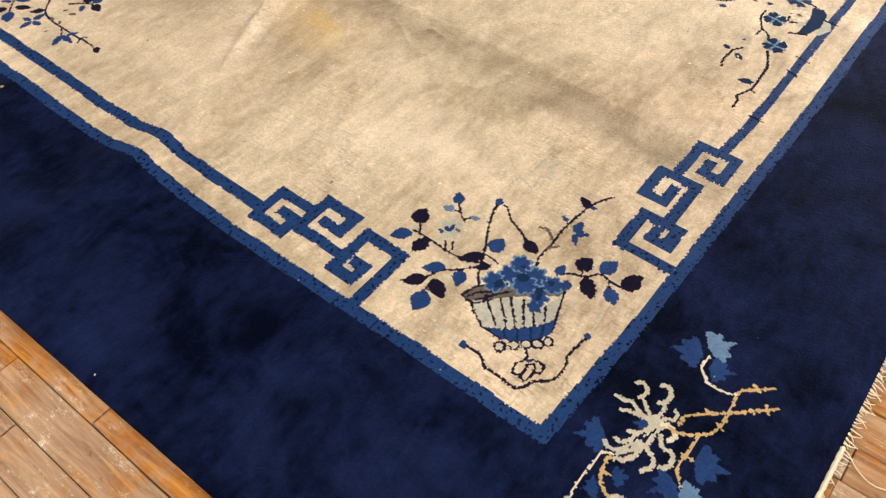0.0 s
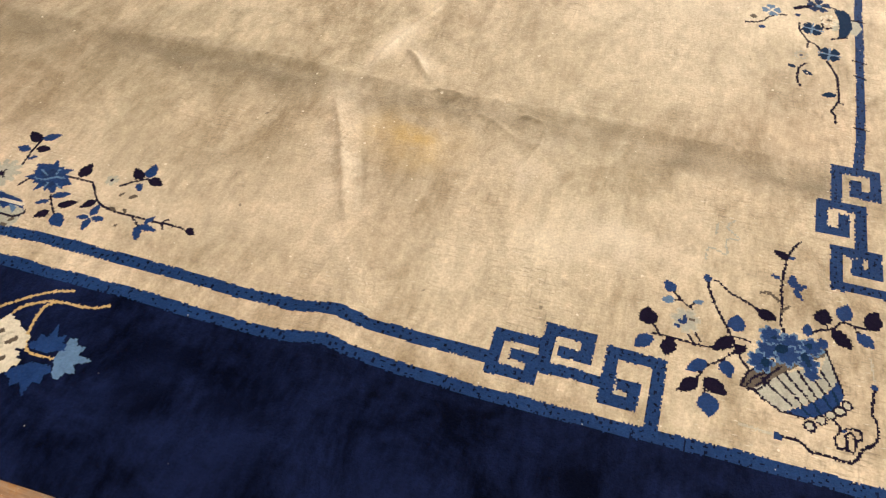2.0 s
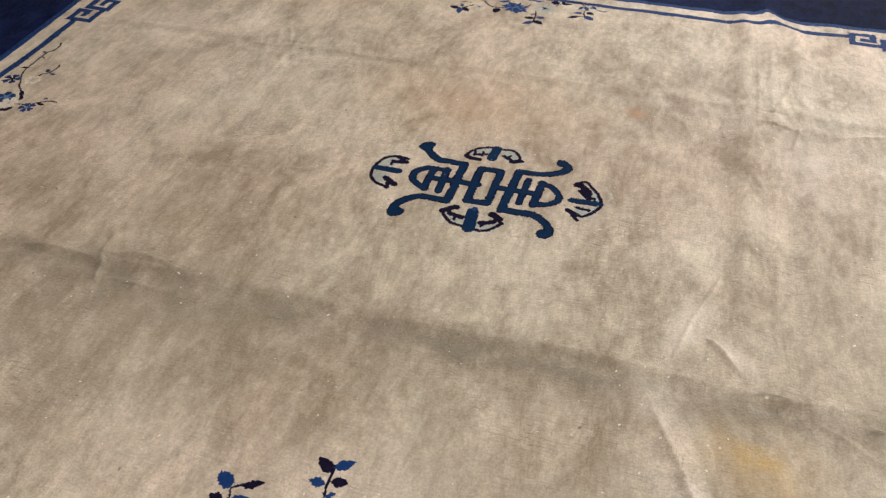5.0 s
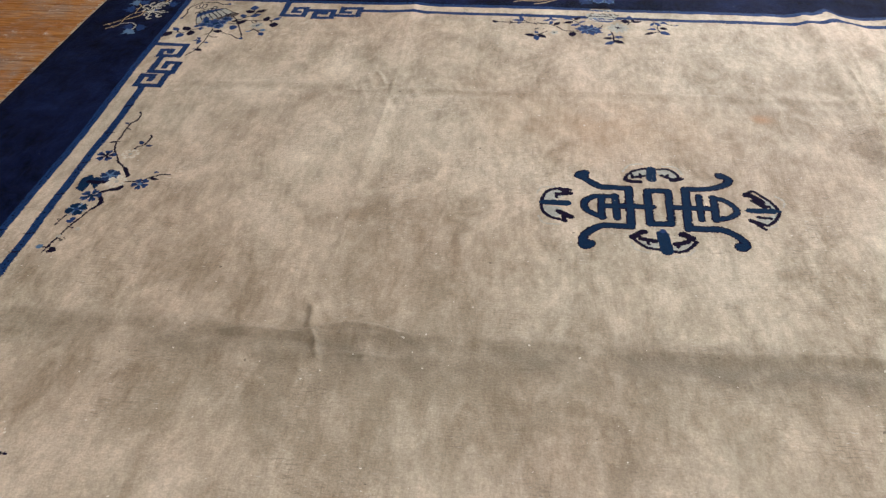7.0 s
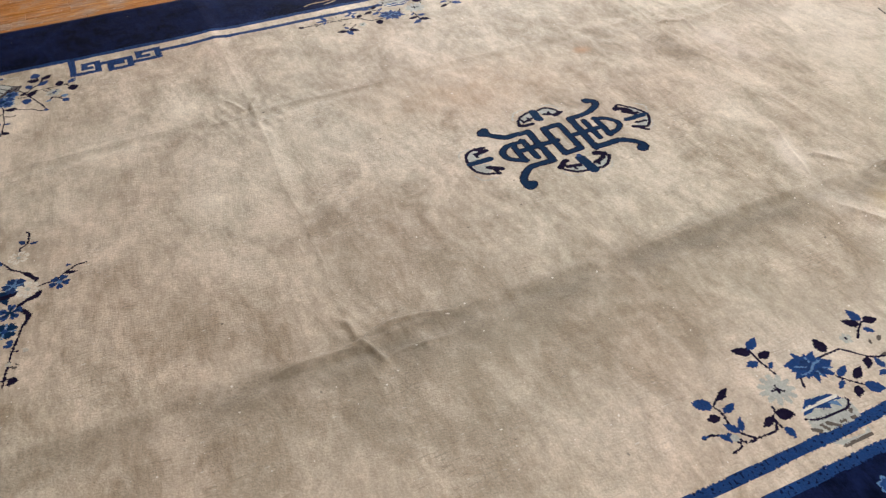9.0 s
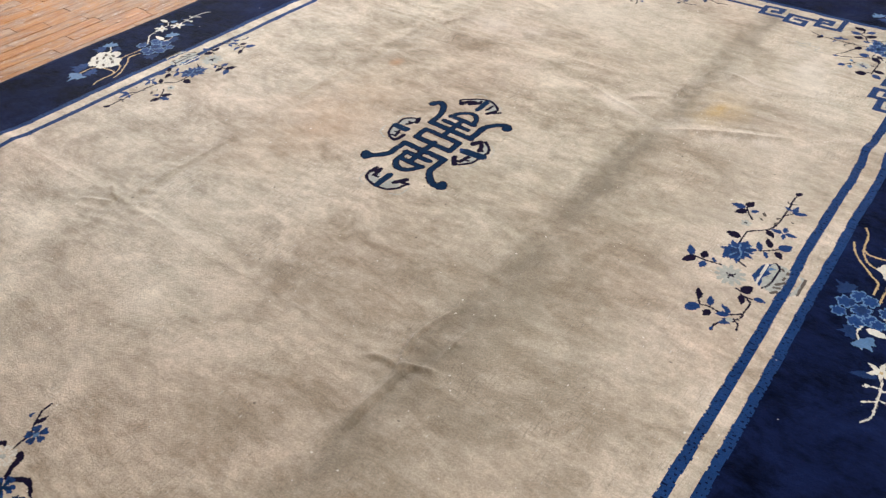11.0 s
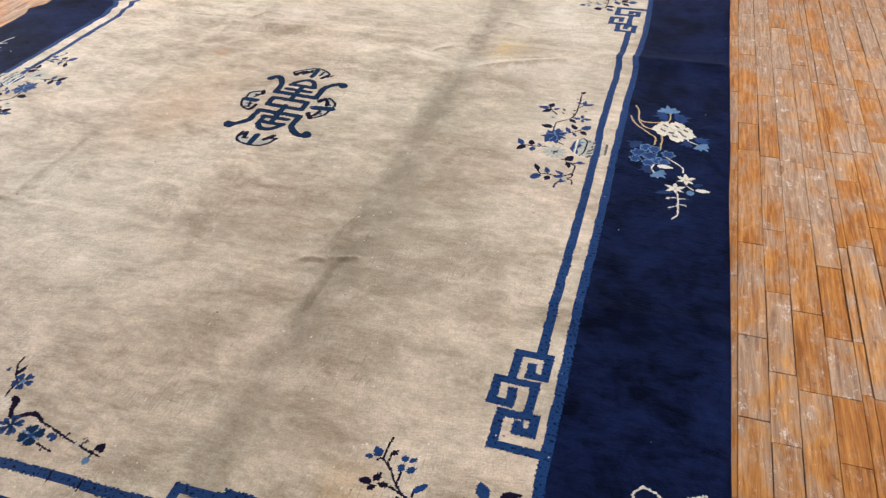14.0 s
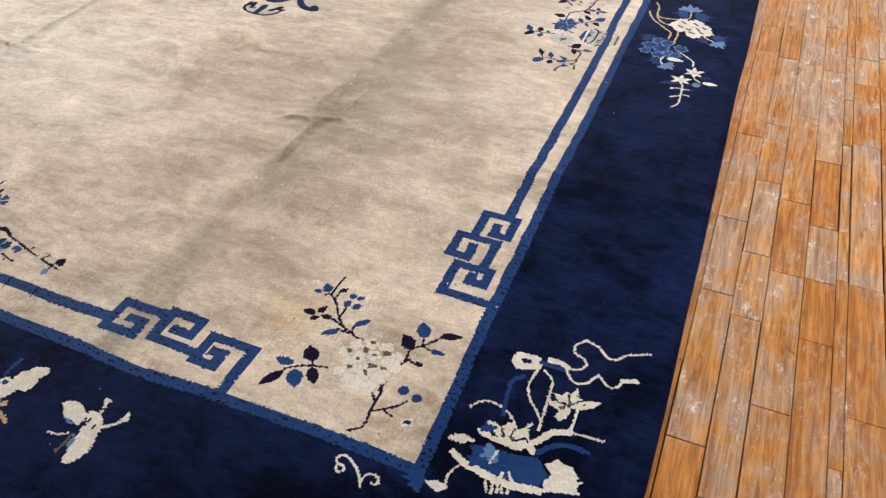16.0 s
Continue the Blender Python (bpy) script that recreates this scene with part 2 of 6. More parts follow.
def wood():
    """Old strip flooring: orange varnish worn through to grey bare wood, white scuffs, dark pores."""
    m, nt, p = material("worn_floorboards")
    info = nt.nodes.new("ShaderNodeObjectInfo")
    geo = nt.nodes.new("ShaderNodeNewGeometry")
    both = nt.nodes.new("ShaderNodeMath")
    both.operation = "ADD"
    nt.links.new(info.outputs["Random"], both.inputs[0])
    nt.links.new(geo.outputs["Random Per Island"], both.inputs[1])
    shift = nt.nodes.new("ShaderNodeMath")
    shift.operation, shift.inputs[1].default_value = "MULTIPLY", 37.0
    nt.links.new(both.outputs[0], shift.inputs[0])

    def grainy(scale, stretch, detail=5, rough=0.6, distortion=0.0):
        n = nt.nodes.new("ShaderNodeTexNoise")
        n.noise_dimensions = "4D"
        for key, value in (("Scale", scale), ("Detail", detail), ("Roughness", rough), ("Distortion", distortion)):
            n.inputs[key].default_value = value
        nt.links.new(shift.outputs[0], n.inputs["W"])
        tc = nt.nodes.new("ShaderNodeNewGeometry")
        mp = nt.nodes.new("ShaderNodeMapping")
        mp.inputs["Scale"].default_value = stretch
        nt.links.new(tc.outputs["Position"], mp.inputs["Vector"])
        nt.links.new(mp.outputs["Vector"], n.inputs["Vector"])
        return n.outputs["Fac"]

    frac = nt.nodes.new("ShaderNodeMath")
    frac.operation = "FRACT"
    nt.links.new(both.outputs[0], frac.inputs[0])
    board = mix(nt, frac.outputs[0], (0.36, 0.14, 0.023), (0.52, 0.25, 0.055))
    # flame figure: pale and orange bands bent along the board
    wave = nt.nodes.new("ShaderNodeTexWave")
    wave.wave_type, wave.bands_direction = "BANDS", "Y"
    for key, value in (("Scale", 7.0), ("Distortion", 9.0), ("Detail", 3.0), ("Detail Scale", 0.7), ("Detail Roughness", 0.55)):
        wave.inputs[key].default_value = value
    place = nt.nodes.new("ShaderNodeVectorMath")
    place.operation = "MULTIPLY_ADD"
    where = nt.nodes.new("ShaderNodeNewGeometry")
    slip = nt.nodes.new("ShaderNodeCombineXYZ")
    place.inputs[1].default_value = (0.55, 2.6, 1.0)
    nt.links.new(where.outputs["Position"], place.inputs[0])
    nt.links.new(shift.outputs[0], slip.inputs[0])
    nt.links.new(shift.outputs[0], slip.inputs[1])
    nt.links.new(slip.outputs[0], place.inputs[2])
    nt.links.new(place.outputs[0], wave.inputs["Vector"])
    flame = ramp(nt, wave.outputs["Fac"], 0.25, 0.85)
    board = mix(nt, ramp(nt, flame, 0, 1, 0.0, 0.55), board, (0.50, 0.26, 0.085))
    grain = ramp(nt, grainy(9, (0.6, 7, 1), 6, 0.65, 1.2), 0.36, 0.62)
    tone = mix(nt, grain, (0.22, 0.078, 0.013), board)
    lines = ramp(nt, grainy(10, (1, 26, 1), 4, 0.6, 0.6), 0.50, 0.68, 0, 0.5)
    tone = mix(nt, lines, tone, (0.12, 0.042, 0.012))
    patchy = mix(nt, 0.55, grainy(6, (1, 2.4, 1), 9, 0.8), noise_at(nt, 5.5, 8, 0.72, (0.8, 1, 1), 0.6))
    patchy = mix(nt, 0.10, patchy, frac.outputs[0])
    # the boards towards the east are walked barer
    trodden = nt.nodes.new("ShaderNodeSeparateXYZ")
    nt.links.new(where.outputs["Position"], trodden.inputs[0])
    bare = nt.nodes.new("ShaderNodeMath")
    bare.operation = "ADD"
    nt.links.new(patchy, bare.inputs[0])
    nt.links.new(ramp(nt, trodden.outputs["X"], -0.8, 0.8, 0.0, 0.045), bare.inputs[1])
    wear = ramp(nt, bare.outputs[0], 0.466, 0.57, 0, 0.85)
    tone = mix(nt, wear, tone, mix(nt, grain, (0.20, 0.13, 0.09), (0.37, 0.275, 0.205)))
    scuff = ramp(nt, grainy(16, (1, 1.8, 1), 10, 0.9), 0.545, 0.63, 0, 0.9)
    scuffed = nt.nodes.new("ShaderNodeMath")
    scuffed.operation = "MULTIPLY"
    nt.links.new(scuff, scuffed.inputs[0])
    nt.links.new(ramp(nt, patchy, 0.44, 0.56, 0.15, 1.0), scuffed.inputs[1])
    tone = mix(nt, scuffed.outputs[0], tone, (0.70, 0.66, 0.61))
    black = ramp(nt, grainy(5, (1, 1.6, 1), 8, 0.75, 1.0), 0.62, 0.68, 0, 0.8)
    tone = mix(nt, black, tone, (0.06, 0.038, 0.026))
    nt.links.new(tone, p.inputs["Base Color"])
    nt.links.new(ramp(nt, wear, 0, 1, 0.5, 0.8), p.inputs["Roughness"])
    p.inputs["Specular IOR Level"].default_value = 0.10
    b = node(nt, "ShaderNodeBump", Strength=0.35, Distance=0.002)
    nt.links.new(mix(nt, 0.4, grain, scuff), b.inputs["Height"])
    nt.links.new(b.outputs["Normal"], p.inputs["Normal"])
    return m


def plain(name, a, b, rough, scale=3.0):
    m, nt, p = material(name)
    nt.links.new(mix(nt, noise_at(nt, scale, 6, 0.6), a, b), p.inputs["Base Color"])
    p.inputs["Roughness"].default_value = rough
    return m


WOOD = wood()
GAP = plain("dark_dust", (0.018, 0.011, 0.007), (0.05, 0.032, 0.02), 0.95, 30)
PLASTER = plain("wall_paint", (0.70, 0.66, 0.58), (0.76, 0.72, 0.65), 0.9)
COTTON = plain("fringe_cotton", (0.55, 0.49, 0.38), (0.72, 0.67, 0.56), 0.95, 60)

# ---- room ----


def link(name, bm, mats, parent=None, smooth=False):
    me = bpy.data.meshes.new(name)
    bm.to_mesh(me)
    bm.free()
    for mt in mats if isinstance(mats, (list, tuple)) else (mats,):
        me.materials.append(mt)
    for poly in me.polygons if smooth else ():
        poly.use_smooth = True
    ob = new(name, me)
    ob.parent = parent
    return ob


def box(bm, x0, x1, y0, y1, z0, z1):
    m = Matrix.Translation(((x0 + x1) / 2, (y0 + y1) / 2, (z0 + z1) / 2)) @ Matrix.Diagonal((x1 - x0, y1 - y0, z1 - z0, 1))
    return bmesh.ops.create_cube(bm, size=1, matrix=m)["verts"]


ROOM = (-5.4, 5.6, -4.8, 5.0)
for wall_name, dims in (
    ("wall_west", (ROOM[0] - 0.15, ROOM[0], ROOM[2], ROOM[3], -0.05, 3.0)),
    ("wall_east", (ROOM[1], ROOM[1] + 0.15, ROOM[2], ROOM[3], -0.05, 3.0)),
    ("wall_south", (ROOM[0], ROOM[1], ROOM[2] - 0.15, ROOM[2], -0.05, 3.0)),
    ("wall_north", (ROOM[0], ROOM[1], ROOM[3], ROOM[3] + 0.15, -0.05, 3.0)),
    ("ceiling", (ROOM[0] - 0.15, ROOM[1] + 0.15, ROOM[2] - 0.15, ROOM[3] + 0.15, 3.0, 3.15)),
):
    bm = bmesh.new()
    box(bm, *dims)
    tagged(link(wall_name, bm, PLASTER), "plain painted " + wall_name.split("_")[0] + " closing the showroom", wall_name.split("_")[0], kind="structure")
bm = bmesh.new()
box(bm, ROOM[0], ROOM[1], ROOM[2], ROOM[3], -0.12, -0.016)
FLOOR = tagged(link("floor", bm, GAP), "worn orange strip wood floor with dark open joints", "floor", kind="structure")

# ---- rug ----
RX0, RX1, RY0, RY1 = -2.272, 2.251, -1.757, 1.742
FX0, FX1, FY0, FY1 = -1.868, 1.872, -1.341, 1.322
CY = (FY0 + FY1) / 2


def knots(stops):
    """Knot rows between stops; each stop gives where a stretch ends and how fine its knots are."""
    out = [stops[0][0]]
    for (a, _), (e, size) in zip(stops, stops[1:]):
        out += np.linspace(a, e, max(1, round((e - a) / size)) + 1)[1:].tolist()
    return np.array(out)


# finer where the drawing is, coarser over the plain ground
XE = knots([(RX0, 0), (-1.12, 0.0030), (-0.62, 0.0052), (0.50, 0.0031), (1.06, 0.0052), (RX1, 0.0029)])
YE = knots([(RY0, 0), (-0.98, 0.0029), (-0.52, 0.0046), (0.45, 0.0034), (0.98, 0.0052), (RY1, 0.0042)])
NX, NY = len(XE) - 1, len(YE) - 1
KNOT = 0.0035
rng = np.random.default_rng(4)


def ripple(x, y, wave, seed, octaves=3):
    """Smooth noise in about -1 to 1 from crossed waves."""
    r = np.random.default_rng(seed)
    out = np.zeros(np.broadcast(x, y).shape)
    for k in range(octaves * 5):
        a, ph = r.uniform(0, 2 * np.pi, 2)
        w = wave * r.uniform(0.55, 1.6)
        out = out + np.sin((x * np.cos(a) + y * np.sin(a)) * 2 * np.pi / w + ph)
    return out / np.sqrt(octaves * 5)


gx, gy = np.meshgrid((XE[1:] + XE[:-1]) / 2, (YE[1:] + YE[:-1]) / 2, indexing="ij")
# hand-knotted lines wander a little
PX = gx + 0.0010 * ripple(gx, gy, 0.09, 1) + 0.0008 * ripple(gx, gy, 0.7, 2) + rng.uniform(-0.0011, 0.0011, gx.shape)
PY = gy + 0.0010 * ripple(gx, gy, 0.09, 3) + 0.0008 * ripple(gx, gy, 0.7, 4) + rng.uniform(-0.0011, 0.0011, gx.shape)
TINT = np.zeros(gx.shape, np.uint8)
PIECE = np.zeros(gx.shape, np.int32)
PIECES = []


def piece(name):
    if name not in PIECES:
        PIECES.append(name)
    return PIECES.index(name)


def lay(name, tint, where, sl=np.s_[:, :]):
    TINT[sl][where] = CODE[tint]
    PIECE[sl][where] = piece(name)


def window(pts, pad):
    p = np.asarray(pts)
    lo, hi = p.min(0) - pad - 0.02, p.max(0) + pad + 0.02
    i0, i1 = np.clip(np.searchsorted(XE, [lo[0], hi[0]]), 0, NX)
    j0, j1 = np.clip(np.searchsorted(YE, [lo[1], hi[1]]), 0, NY)
    return np.s_[i0:i1, j0:j1]


def inside(pts, x, y):
    hit = np.zeros(x.shape, bool)
    for (ax, ay), (bx, by) in zip(pts, pts[1:] + pts[:1]):
        if ay != by:
            hit ^= ((ay > y) != (by > y)) & (x < (bx - ax) * (y - ay) / (by - ay) + ax)
    return hit


def along(pts, x, y):
    """Distance to a broken line, and how far along it the nearest place lies."""
    best, run, at = np.full(x.shape, 9.0), 0.0, np.zeros(x.shape)
    for (ax, ay), (bx, by) in zip(pts, pts[1:]):
        l2 = (bx - ax) ** 2 + (by - ay) ** 2 + 1e-12
        t = np.clip(((x - ax) * (bx - ax) + (y - ay) * (by - ay)) / l2, 0, 1)
        d = np.hypot(x - ax - t * (bx - ax), y - ay - t * (by - ay))
        near = d < best
        best, at = np.where(near, d, best), np.where(near, run + t * np.sqrt(l2), at)
        run += np.sqrt(l2)
    return best, at


def curve(pts, steps=5):
    """Catmull-Rom through a few points."""
    if len(pts) < 3:
        return list(pts)
    p = np.array([pts[0], *pts, pts[-1]], float)
    out = []
    for a, b, c, d in zip(p, p[1:], p[2:], p[3:]):
        for t in np.arange(steps) / steps:
            out.append(tuple(0.5 * (2 * b + (c - a) * t + (2 * a - 5 * b + 4 * c - d) * t**2 + (3 * b - a - 3 * c + d) * t**3)))
    return out + [tuple(p[-1])]


class Pen:
    """Draws a motif in knots: centimetres from an anchor, turned half round for the rug's other end."""

    def __init__(self, name, x, y, turned=False):
        self.name, self.x, self.y, self.turned, self.sub, self.leaves = name, x, y, turned, "", 0

    def at(self, pts):
        out = [(self.x + a / 100, self.y + b / 100) for a, b in pts]
        return [(2 * self.x - a, 2 * self.y - b) for a, b in out] if self.turned else out

    def part(self, sub):
        self.sub = "/" + sub if sub else ""
        return self

    def stem(self, tint, mm, *pts, soft=True, beads=False):
        p = curve(self.at(pts)) if soft else self.at(pts)
        sl = window(p, mm / 1000)
        d, run = along(p, PX[sl], PY[sl])
        half = max(mm, 4.4) / 2000 * (1 + (0.22 * np.sin(run * 2 * np.pi / 0.012) if beads else 0))
        if self.sub:
            lay(self.name + self.sub, tint, d < half, sl)
            return
        # a twig that touches none of the drawn ones is a piece of its own
        own = [n for n in PIECES if n == self.name or n.startswith(self.name + "/twig")]
        met = set(np.unique(PIECE[sl][d < half + 2 * KNOT]).tolist())
        name = next((n for n in own if PIECES.index(n) in met), self.name + "/twig.%d" % len(own) if own else self.name)
        lay(name, tint, d < half, sl)

    def patch(self, tint, *pts, soft=False):
        p = self.at(pts)
        p = curve(p + p[:1]) if soft else p
        sl = window(p, 0)
        lay(self.name + self.sub, tint, inside(p, PX[sl], PY[sl]), sl)

    def own(self, tint, pts):
        """A leaf on a stem is a piece of its own."""
        kept = self.sub
        if not kept:
            self.leaves += 1
            self.sub = "/leaf.%d" % self.leaves
        self.patch(tint, *pts)
        self.sub = kept

    def leaf(self, tint, x0, y0, x1, y1, plump=0.5, teeth=0.06):
        """A pointed, notched leaf from its stalk to its tip."""
        length, n = math.hypot(x1 - x0, y1 - y0), 9
        ux, uy = (x1 - x0) / length, (y1 - y0) / length
        side = [(k / n, plump * 0.5 * length * math.sin(math.pi * (k / n) ** 0.8) ** 0.8 * (1 + teeth * (-1) ** k)) for k in range(1, n)]
        pts = [(x0, y0)] + [(x0 + ux * s * length - uy * w, y0 + uy * s * length + ux * w) for s, w in side] + [(x1, y1)]
        pts += [(x0 + ux * s * length + uy * w, y0 + uy * s * length - ux * w) for s, w in reversed(side)]
        self.own(tint, pts)

    def maple(self, tint, x0, y0, x1, y1):
        """A ragged leaf of five pointed lobes, from its stalk to its tip."""
        length, head = math.hypot(x1 - x0, y1 - y0), math.atan2(y1 - y0, x1 - x0)
        pts = [(x0, y0)]
        for k in range(-5, 6):
            reach = length * ((1.0 if k == 0 else 0.86 - 0.05 * abs(k)) if k % 2 == 0 else 0.58)
            a = head + k * 0.26
            pts.append((x0 + reach * math.cos(a), y0 + reach * math.sin(a)))
        self.own(tint, pts)

    def bloom(self, tint, x, y, r, petals=5, rim="", heart="", turn=0.0, depth=0.35, flat=1.0):
        """An open flower of rounded petals, with a paler rim and a heart where the weaver gave it one."""

        def ring(k):
            out = []
            for a in range(petals * 6):
                th = a / (petals * 6) * 2 * math.pi
                rr = r * k * (1 - depth + depth * abs(math.cos(petals * th / 2)) ** 0.7)
                out.append((x + rr * math.cos(th + turn), y + flat * rr * math.sin(th + turn)))
            return out

        if rim:
            self.patch(rim, *ring(1.0))
            self.patch(tint, *ring(0.82))
        else:
            self.patch(tint, *ring(1.0))
        if heart:
            self.patch(heart, *[(x + 0.26 * r * math.cos(a), y + flat * 0.26 * r * math.sin(a)) for a in np.linspace(0, 6, 8)])

    def plum(self, tint, vein, heart, x, y, r, petals, turn):
        """A plum blossom: notched petals standing apart, veined from the heart outwards."""
        pale = vein in "li"
        for k in range(petals):
            a = turn + k * 2 * math.pi / petals
            half = 2.5 / petals
            reach = ((-half, 0.30), (-half, 0.72), (-0.75 * half, 0.97), (-0.25 * half, 1.0), (0, 0.88), (0.25 * half, 1.0), (0.75 * half, 0.97), (half, 0.72), (half, 0.30))
            self.patch(tint, (x, y), *[(x + r * m * math.cos(a + d), y + r * m * math.sin(a + d)) for d, m in reach])
        for k in range(petals):
            a = turn + (k + (0.5 if pale else 0)) * 2 * math.pi / petals
            far = 0.85 if pale else 0.6
            self.stem(vein, 5.0 if pale else 7.0, (x, y), (x + far * r * math.cos(a), y + far * r * math.sin(a)))
        if heart:
            self.dot(heart, x, y, 0.24 * r)

    def dot(self, tint, x, y, r, flat=1.0):
        self.patch(tint, *[(x + r * math.cos(a), y + flat * r * math.sin(a)) for a in np.linspace(0, 5.8, 10)])


# ground colours, guard stripe, inner stripe and fret corners
lay("border", "v", np.ones(gx.shape, bool))
# the four sides of the field were not woven quite straight: where along the side, and where the side lies
LINE = {
    "south": ((-1.87, -1.362), (-1.70, -1.358), (-1.50, -1.348), (-1.20, -1.346), (-0.90, -1.340), (-0.50, -1.340), (0.0, -1.338), (0.40, -1.338), (0.60, -1.344), (0.74, -1.341), (0.82, -1.330), (0.90, -1.337), (1.10, -1.346), (1.30, -1.343), (1.60, -1.336), (1.86, -1.335)),
    "north": ((-1.88, 1.328), (-1.45, 1.326), (-1.0, 1.320), (-0.3, 1.322), (0.2, 1.312), (0.75, 1.314), (1.0, 1.302), (1.5, 1.310), (1.9, 1.312)),
    "east": ((-1.34, 1.850), (-1.20, 1.860), (-1.05, 1.867), (-0.80, 1.873), (-0.55, 1.882), (-0.30, 1.887), (0.10, 1.890), (1.33, 1.892)),
    "west": ((-1.36, -1.868), (-1.10, -1.864), (-0.90, -1.866), (-0.74, -1.876), (-0.55, -1.867), (-0.33, -1.862), (0.25, -1.861), (0.60, -1.871), (1.33, -1.876)),
}


def side_at(side, along_it):
    knot_at, lies = zip(*LINE[side])
    return np.interp(along_it, knot_at, lies)


edge = np.maximum.reduce([side_at("west", PY) - PX, PX - side_at("east", PY), side_at("south", PX) - PY, PY - side_at("north", PX)])
lay("guard_stripe", "m", edge < 0.0265)
lay("field", "c", edge < 0)

# the corner from which each fret is counted, and the way along the side and inwards
CORNER = {
    ("south", 0): (-1.849, -1.350, 1, 1), ("south", 1): (1.852, -1.328, -1, 1),
    ("north", 0): (1.908, 1.316, -1, -1), ("north", 1): (-1.880, 1.328, 1, -1),
    ("east", 0): (1.857, -1.333, 1, -1), ("east", 1): (1.892, 1.316, -1, -1),
    ("west", 0): (-1.862, -1.350, 1, 1), ("west", 1): (-1.880, 1.335, -1, 1),
}


def side_line(side, end, a, b):
    """A place on one side of the field: a metres from one corner, b metres inwards."""
    x, y, way, inwards = CORNER[side, end]
    return (x + way * a, y + inwards * b) if side in ("south", "north") else (x + inwards * b, y + way * a)


def fret(leg, far, spans):
    """The three linked hooks of a fret corner: a along the side, b inwards."""
    e = 0.0125
    (l1, h1), (l2, h2), (l3, h3) = ((lo + e, hi - e) for lo, hi in spans)
    f1, f2, f3 = far
    return [
        [(leg, -0.004), (leg, h1), (f1, h1), (f1, l1), (f1 - 0.048, l1), (f1 - 0.048, l1 + 0.036), (f1 - 0.028, l1 + 0.036)],
        [(f1, l2), (f2, l2), (f2, h2), (f2 - 0.075, h2), (f2 - 0.075, h2 - 0.045), (f2 - 0.034, h2 - 0.045)],
        [(f2, h3), (f3, h3), (f3, l3), (f3 - 0.074, l3), (f3 - 0.074, l3 + 0.040), (f3 - 0.042, l3 + 0.040)],
    ]


SOUTH_WEST = fret(0.428, (0.530, 0.635, 0.739), ((0.022, 0.131), (0.042, 0.164), (0.024, 0.130)))
SOUTH_EAST = fret(0.408, (0.497, 0.619, 0.712), ((0.012, 0.138), (0.043, 0.155), (0.013, 0.116)))
EAST_SOUTH = fret(0.420, (0.516, 0.644, 0.764), ((0.010, 0.112), (0.037, 0.142), (0.006, 0.112)))
WEST_SOUTH = fret(0.420, (0.524, 0.645, 0.762), ((0.034, 0.132), (0.050, 0.157), (0.038, 0.141)))
WEST_NORTH = fret(0.437, (0.533, 0.660, 0.764), ((0.042, 0.146), (0.058, 0.170), (0.042, 0.156)))
NORTH_WEST = fret(0.445, (0.537, 0.661, 0.772), ((0.042, 0.144), (0.062, 0.156), (0.034, 0.132)))
# each inner stripe: its width in mm, and how it wanders from one fret to the other
STRIPE = {
    "south": (28, ((-1.11, -1.291), (-0.75, -1.286), (-0.55, -1.286), (-0.25, -1.287), (0.0, -1.285), (0.15, -1.277), (0.45, -1.279), (0.62, -1.284), (0.74, -1.280), (0.81, -1.272), (0.88, -1.278), (1.0, -1.281), (1.13, -1.282))),
    "north": (26, ((-1.11, 1.258), (-0.4, 1.258), (0.27, 1.246), (0.72, 1.252), (1.0, 1.246), (1.14, 1.247))),
    "east": (22, ((-0.575, 1.803), (-0.45, 1.812), (-0.2, 1.815), (0.1, 1.817), (0.56, 1.822))),
    "west": (28, ((-0.59, -1.787), (-0.43, -1.789), (-0.32, -1.785), (0.10, -1.792), (0.35, -1.790), (0.58, -1.795))),
}
for side, first, last in (("south", SOUTH_WEST, SOUTH_EAST), ("north", NORTH_WEST, NORTH_WEST), ("east", EAST_SOUTH, EAST_SOUTH), ("west", WEST_SOUTH, WEST_NORTH)):
    def run(pts, mm, name="fret_stripe." + side):
        sl = window(pts, mm / 1000)
        # square ends and corners: distance in the larger axis
        x, y = PX[sl], PY[sl]
        for (ax, ay), (bx, by) in zip(pts, pts[1:]):
            d = np.maximum(np.maximum(min(ax, bx) - x, x - max(ax, bx)), np.maximum(min(ay, by) - y, y - max(ay, by)))
            lay(name, "m", d < mm / 2000, sl)

    for end, paths in enumerate((first, last)):
        for path in paths:
            run([side_line(side, end, a, b) for a, b in path], 25)
    wide, wander = STRIPE[side]
    at, lies = zip(*wander)
    flat = side in ("south", "north")
    sl = window([(p, q) if flat else (q, p) for p, q in wander], 0.03)
    u, v = (PX[sl], PY[sl]) if flat else (PY[sl], PX[sl])
    lay("fret_stripe." + side, "m", (np.abs(v - np.interp(u, at, lies)) < wide / 2000) & (u > at[0]) & (u < at[-1]), sl)
# single dark knots and short dark rows left all through the two stripes, paler ones here and there
fleck, pale = ripple(gx, gy, 0.0135, 8, 4), ripple(gx, gy, 0.03, 9, 4)
TINT[(TINT == CODE["m"]) & (fleck > 0.85) & (rng.random(gx.shape) < 0.85)] = CODE["v"]
TINT[(TINT == CODE["m"]) & (pale < -2.0)] = CODE["b"]



